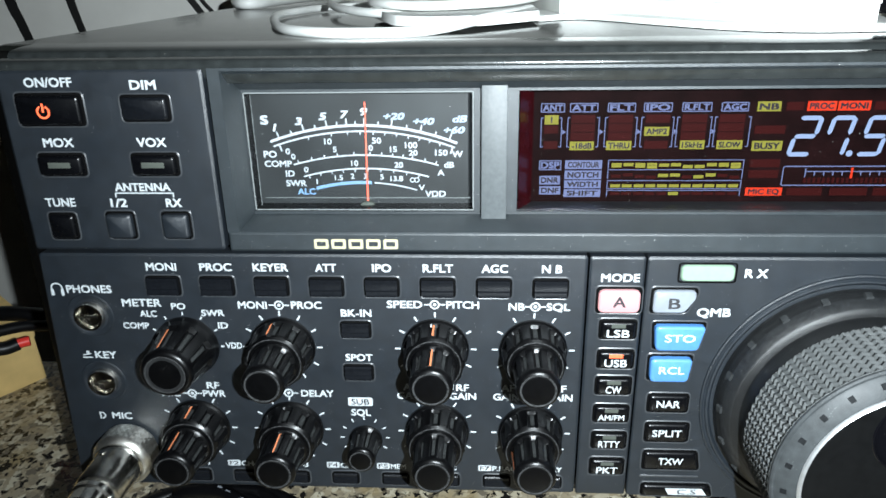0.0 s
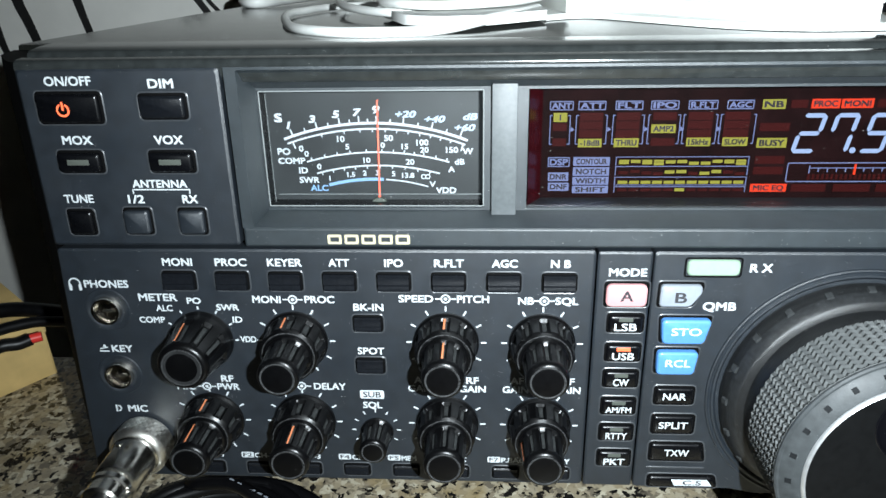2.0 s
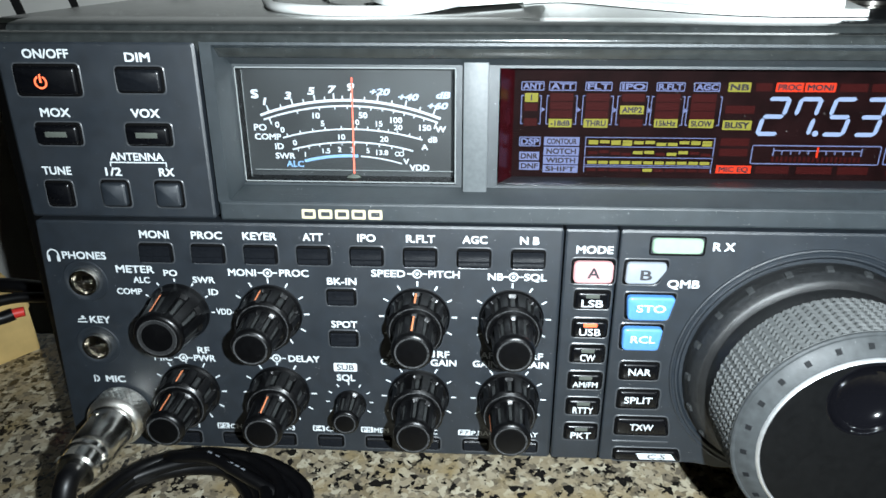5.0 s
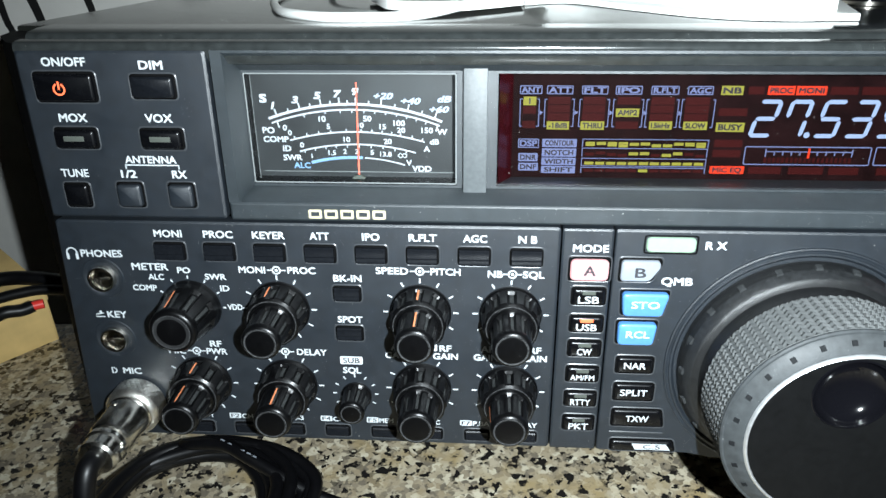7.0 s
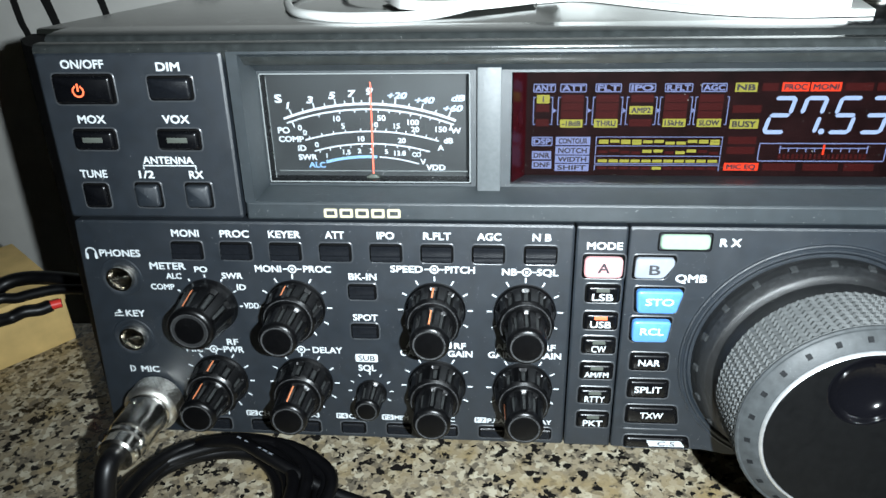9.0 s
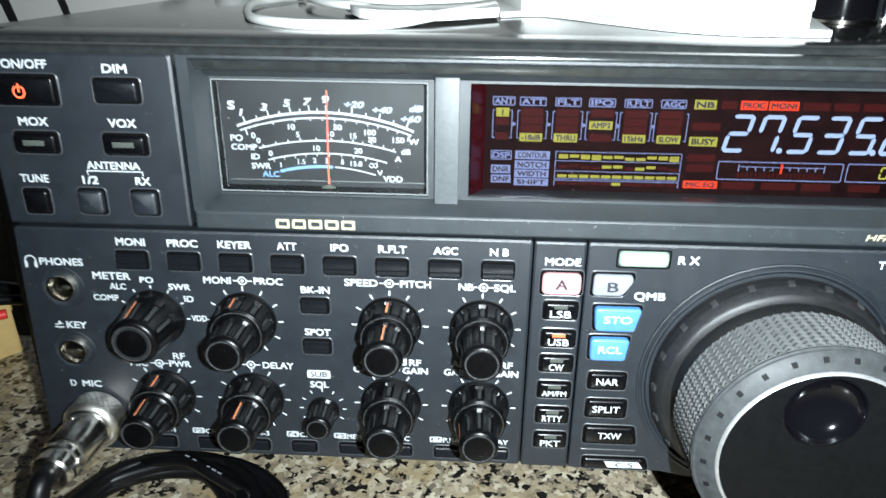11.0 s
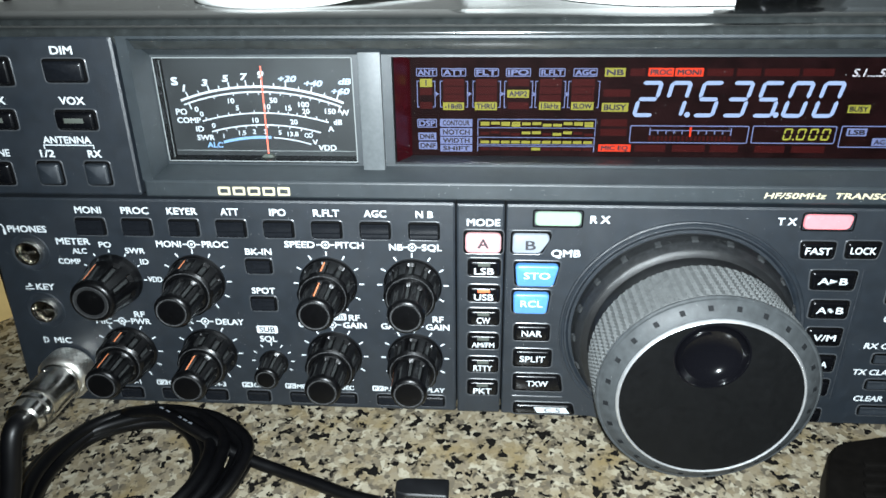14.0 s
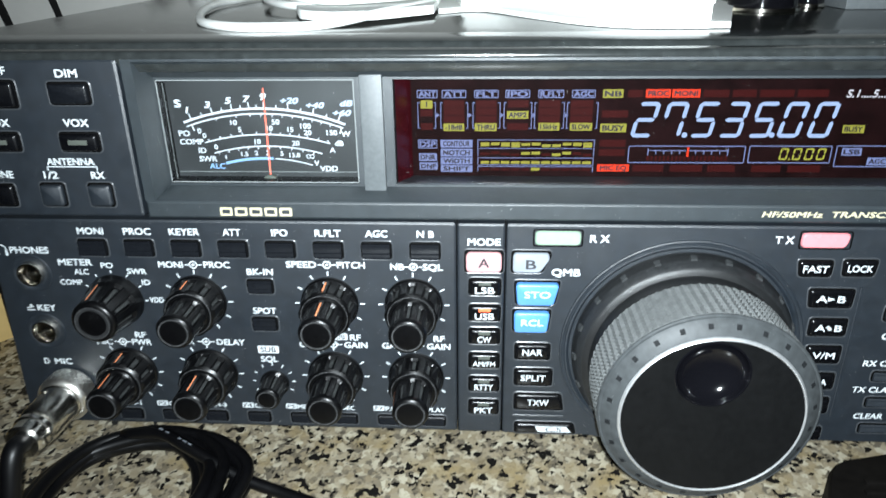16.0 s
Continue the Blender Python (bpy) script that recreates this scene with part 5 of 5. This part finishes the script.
own = bmesh.new()
for x, y, z in ((28.0, 28.5, 15.62), (31.6, 26.7, 15.6), (37.4, 23.8, 15.3), (40.2, 22.4, 15.1), (42.6, 21.3, 14.7)):
    c = box(-1.0, 1.0, -0.3, 0.3, -0.1, 0.1)
    c.transform(Matrix.Translation((x * 1.0, y, z)) @ Matrix.Rotation(radians(-26), 4, "Z"))
    me = bpy.data.meshes.new("bar")
    c.to_mesh(me)
    own.from_mesh(me)
    bpy.data.meshes.remove(me)
part("cord_print", own, PALE, usb, "pale printed bars on the cord", smooth=0)

for ob in usb.children:
    if not ob.name.startswith("cord"):
        ob.location.y -= 2.5 * MM

# ---- dark ribbed device at the edge of the granite ----
pad = root("ribbed_device", "dark brown plastic device with a ribbed top", "device", Matrix.Identity(4))
plan = rounded([(248, -90), (281, -6), (292, 19), (298, 25.5), (319, 30.5), (400, 49), (400, -90)], 4)
own = prism([(x, -y) for x, y in plan], 0, -12, 2.2, 2.2)
for v in own.verts:
    v.co = (v.co.x, -v.co.z, -v.co.y)
part("shell", own, KEYPAD, pad)
for k in range(9):
    y = 13.5 - 5.0 * k
    x0 = 302.5 - 2.1 * k
    own = box(x0, 392, y - 1.3, y + 1.3, 11.4, 13.4, 0.5)
    part("rib", own, KEYPAD, pad)

# ---- cardboard box and the leads on it ----
bx = root("cardboard_box", "small tan cardboard box on the granite", "box", pose(-0.0908, 0.1145, 0, 0, 0, math.degrees(math.atan2(-0.78, -0.63))))
part("carton", box(0, 190, -70, 0, 0, 31, 0.8), CARD, bx)
part("lid", box(-0.6, 190.6, -70.6, 0.6, 24, 32.2, 0.8), CARD, bx, "close-fitting tan lid")
lead = root("test_lead", "black glossy insulated lead with a red tip on the box", "cable", Matrix.Identity(4))
part("cord", tube([(-150, 30, 36), (-118, 50, 35.2), (-106, 62, 35.4), (-98, 74, 36.2), (-94, 80, 35.2), (-89, 83.5, 36.4), (-84, 87, 35.4), (-80, 90, 36)], 2.9, 14), RUBBER, lead)
part("tip", tube([(-80.4, 89.8, 36), (-78, 91.4, 36), (-76.4, 92.4, 36)], 2.2, 12), REDTIP, lead, "red insulating tip")
wires = root("power_lead", "pair of thick glossy black leads crossing the box", "cable", Matrix.Identity(4))
part("cord", tube([(-160, 60, 36), (-124, 84, 36.2), (-115, 98, 37.4), (-110, 105, 39.2), (-100, 109, 39.6), (-84, 110, 38.6), (-66, 112, 34), (-50, 116, 20)], 3.5, 14), RUBBER, wires)
part("cord", tube([(-170, 50, 36), (-120, 70, 35.6), (-111, 86, 36), (-107.5, 93, 37), (-101, 96, 35.8), (-94, 99.5, 36.4), (-82, 104.5, 36.2), (-64, 108, 32), (-50, 112, 16)], 2.6, 14), RUBBER, wires)

# ---- things on top of the transceiver ----
TOP = 146.0


def on_top(name, bm, material, label, category, smooth=35):
    ob = part(name, bm, material, None, smooth=smooth)
    ob.matrix_world = RIG
    return tagged(ob, label, category)


def sheet(plan, lift, thick, curl):
    """A sheet of paper lying flat, its front edge lifted."""
    own = bmesh.new()
    lo = [own.verts.new((x, y, TOP + lift + curl(x, y))) for x, y in plan]
    hi = [own.verts.new((x, y, TOP + lift + thick + curl(x, y))) for x, y in plan]
    n_ = len(plan)
    for k in range(n_):
        own.faces.new((lo[k], lo[(k + 1) % n_], hi[(k + 1) % n_], hi[k]))
    own.faces.new(hi)
    own.faces.new(lo[::-1])
    return own


edge = [(v.x, v.y) for v in smooth_path([(142, 78, 0), (158, 86, 0), (176, 58, 0), (192, 35, 0), (210, 25, 0), (233.5, 26, 0)], 6)]
on_top("paper_sheet", sheet(edge + [(254, 90), (258, 200), (250, 320), (130, 320), (132, 160)], 0.3, 1.8, lambda x, y: 0.0), PAPER, "bright white loose paper sheet on the radio", "paper")
booklet = root("white_booklet", "thick bright white stapled booklet lying on a sheet", "booklet", RIG)
for k, (dx, dy, thick) in enumerate(((0, 0, 4.6), (0.8, 0.7, 6.2), (-0.5, 1.6, 5.4), (1.1, 0.6, 6.6), (0.2, 1.2, 1.2))):
    edge = [(v.x + dx, v.y + dy) for v in smooth_path([(150, 90, 0), (166, 92, 0), (182, 66, 0), (198, 41, 0), (212, 31, 0), (229, 31, 0)], 6)]
    rest = [(249 + dx, 100 + dy), (260 + dx, 210), (252 + dx, 318), (134 + dx, 318), (140 + dx, 170)]
    part("gathering" if k < 4 else "cover", sheet(edge + rest, 2.2 + (0, 4.75, 11.1, 16.65, 23.4)[k], thick, lambda x, y: 0.0), PAPER, booklet)
edge = [(v.x, v.y) for v in smooth_path([(96, 50, 0), (108, 40, 0), (122, 44, 0), (141, 64, 0)], 6)]
on_top("leaflet", sheet(edge + [(140, 150), (100, 160), (84, 90)], 1.6, 3.0, lambda x, y: 0.0), PAPER, "folded white leaflet on the radio", "paper")
on_top("white_cable", tube([(100, 150, 154), (88, 112, 154), (84, 88, 153), (91, 70, 153), (105, 62, 152.6), (122, 68, 152.8), (136, 86, 153), (148, 120, 154), (150, 160, 155)], 1.5, 12), WCABLE, "small white cable loop on the leaflet", "cable")
on_top("white_cable", tube([(150, 200, 149), (62, 170, 148), (46, 130, 148), (47, 96, 148), (60, 52, 147.4), (73, 33, 147.4), (88, 26, 147.4), (108, 32, 147.5), (126, 50, 149.8), (140, 90, 149.8)], 1.5, 12), WCABLE, "looped white cable on the radio", "cable")
on_top("white_cable", tube([(120, 220, 151), (60, 210, 151), (58, 150, 151), (68, 105, 150.6), (84, 78, 150), (100, 72, 150), (116, 90, 151), (130, 130, 152)], 1.5, 12), WCABLE, "second loop of white cable lying across", "cable")
on_top("white_lead", tube([(-30, 300, 149), (-16, 250, 149.4), (-6, 212, 149.2), (2, 197, 149), (9, 200, 149), (14, 222, 149.4), (24, 262, 150), (40, 300, 150)], 2.9, 12), WCABLE, "bent white lead lying at the back of the radio", "cable")


def jar(x, y, r, h, label):
    j = root("jar", label, "jar", RIG @ pose(x * MM, y * MM, TOP * MM))
    b1 = lathe([(r * 0.96, -1.2), (r * 0.94, -h * 0.8), (r * 0.8, -h), (r * 0.3, -h)], 40)
    ob = part("body", b1, GLOSS, j)
    ob.rotation_euler = (radians(-90), 0, 0)
    ob2 = part("base_ring", lathe([(r * 0.9, 0), (r * 1.05, -0.3), (r * 1.05, -1.6), (r * 0.94, -2.0)], 48), STEEL, j, "bright metal base ring")
    ob2.rotation_euler = (radians(-90), 0, 0)


jar(263, 85, 12.8, 48, "dark glossy jar with a bright metal base ring")
jar(284, 96, 6.0, 40, "slim dark glossy jar with a metal base ring")
on_top("grey_carton", box(293, 340, 84, 120, TOP, TOP + 30, 1.0), GREYBAR, "small dull grey carton standing on the radio", "carton")

# ---- specks of dust and lint on the front ----
rng = random.Random(11)


def specks(name, n, x0, x1, z0, z1, y, parent, material, size, low=1.0):
    """Tiny grains clinging to a surface; low > 1 gathers them towards its lower edge."""
    own = bmesh.new()
    for _ in range(n):
        x, z = rng.uniform(x0, x1), z0 + (z1 - z0) * rng.random() ** low
        d = size * rng.uniform(0.35, 1.0)
        a = rng.uniform(0, 6.28)
        long_ = rng.choice((1.0, 1.0, 1.3, 2.2))
        pts = [own.verts.new((x + d * long_ * math.cos(a), y, z + d * long_ * math.sin(a))), own.verts.new((x + d * math.cos(a + 2.1), y, z + d * math.sin(a + 2.1))),
               own.verts.new((x + d * math.cos(a + 4.2), y, z + d * math.sin(a + 4.2)))]
        top = own.verts.new((x, y - d * 0.8, z))
        for i in range(3):
            own.faces.new((pts[i], pts[(i + 1) % 3], top))
        own.faces.new(pts[::-1])
    return part(name, own, material, parent, "scattered pale dust specks", smooth=0)


LINT = mat("lint", (0.42, 0.43, 0.41), 0.8, vary=0.3, scale=900)
specks("dust", 150, DX0 + 1, DX1 - 1, DZ0 + 0.5, DZ1 - 1, 9.19, disp, LINT, 0.13, 1.8)
specks("dust", 60, MX0 + 1, MX1 - 1, MZ0 + 0.5, MZ1 - 1, 8.24, meter, LINT, 0.12, 1.6)
specks("dust", 110, 58, R - 8, 94, 98.2, -0.11, radio, LINT, 0.14)
specks("dust", 170, 4, 150, 16, 91.5, -0.01, radio, LINT, 0.12)
specks("dust", 150, 168, 300, 16, 91.5, -0.01, radio, LINT, 0.12)


def top_specks(n, x0, x1, y0, y1, z, size):
    """Grains of dust lying on the level top."""
    own = bmesh.new()
    for _ in range(n):
        x, y = rng.uniform(x0, x1), y0 + (y1 - y0) * rng.random() ** 1.6
        d, a = size * rng.uniform(0.3, 1.0), rng.uniform(0, 6.28)
        base = [own.verts.new((x + d * math.cos(a + t), y + d * math.sin(a + t), z)) for t in (0, 2.1, 4.2)]
        tip = own.verts.new((x, y, z + d * 0.8))
        for i in range(3):
            own.faces.new((base[i], base[(i + 1) % 3], tip))
        own.faces.new(base[::-1])
    part("dust", own, LINT, cab, "scattered pale dust specks", smooth=0)


top_specks(130, 8, 120, 20.5, 70, 146.0, 0.2)
top_specks(60, 120, 380, 20.5, 26, 146.0, 0.2)
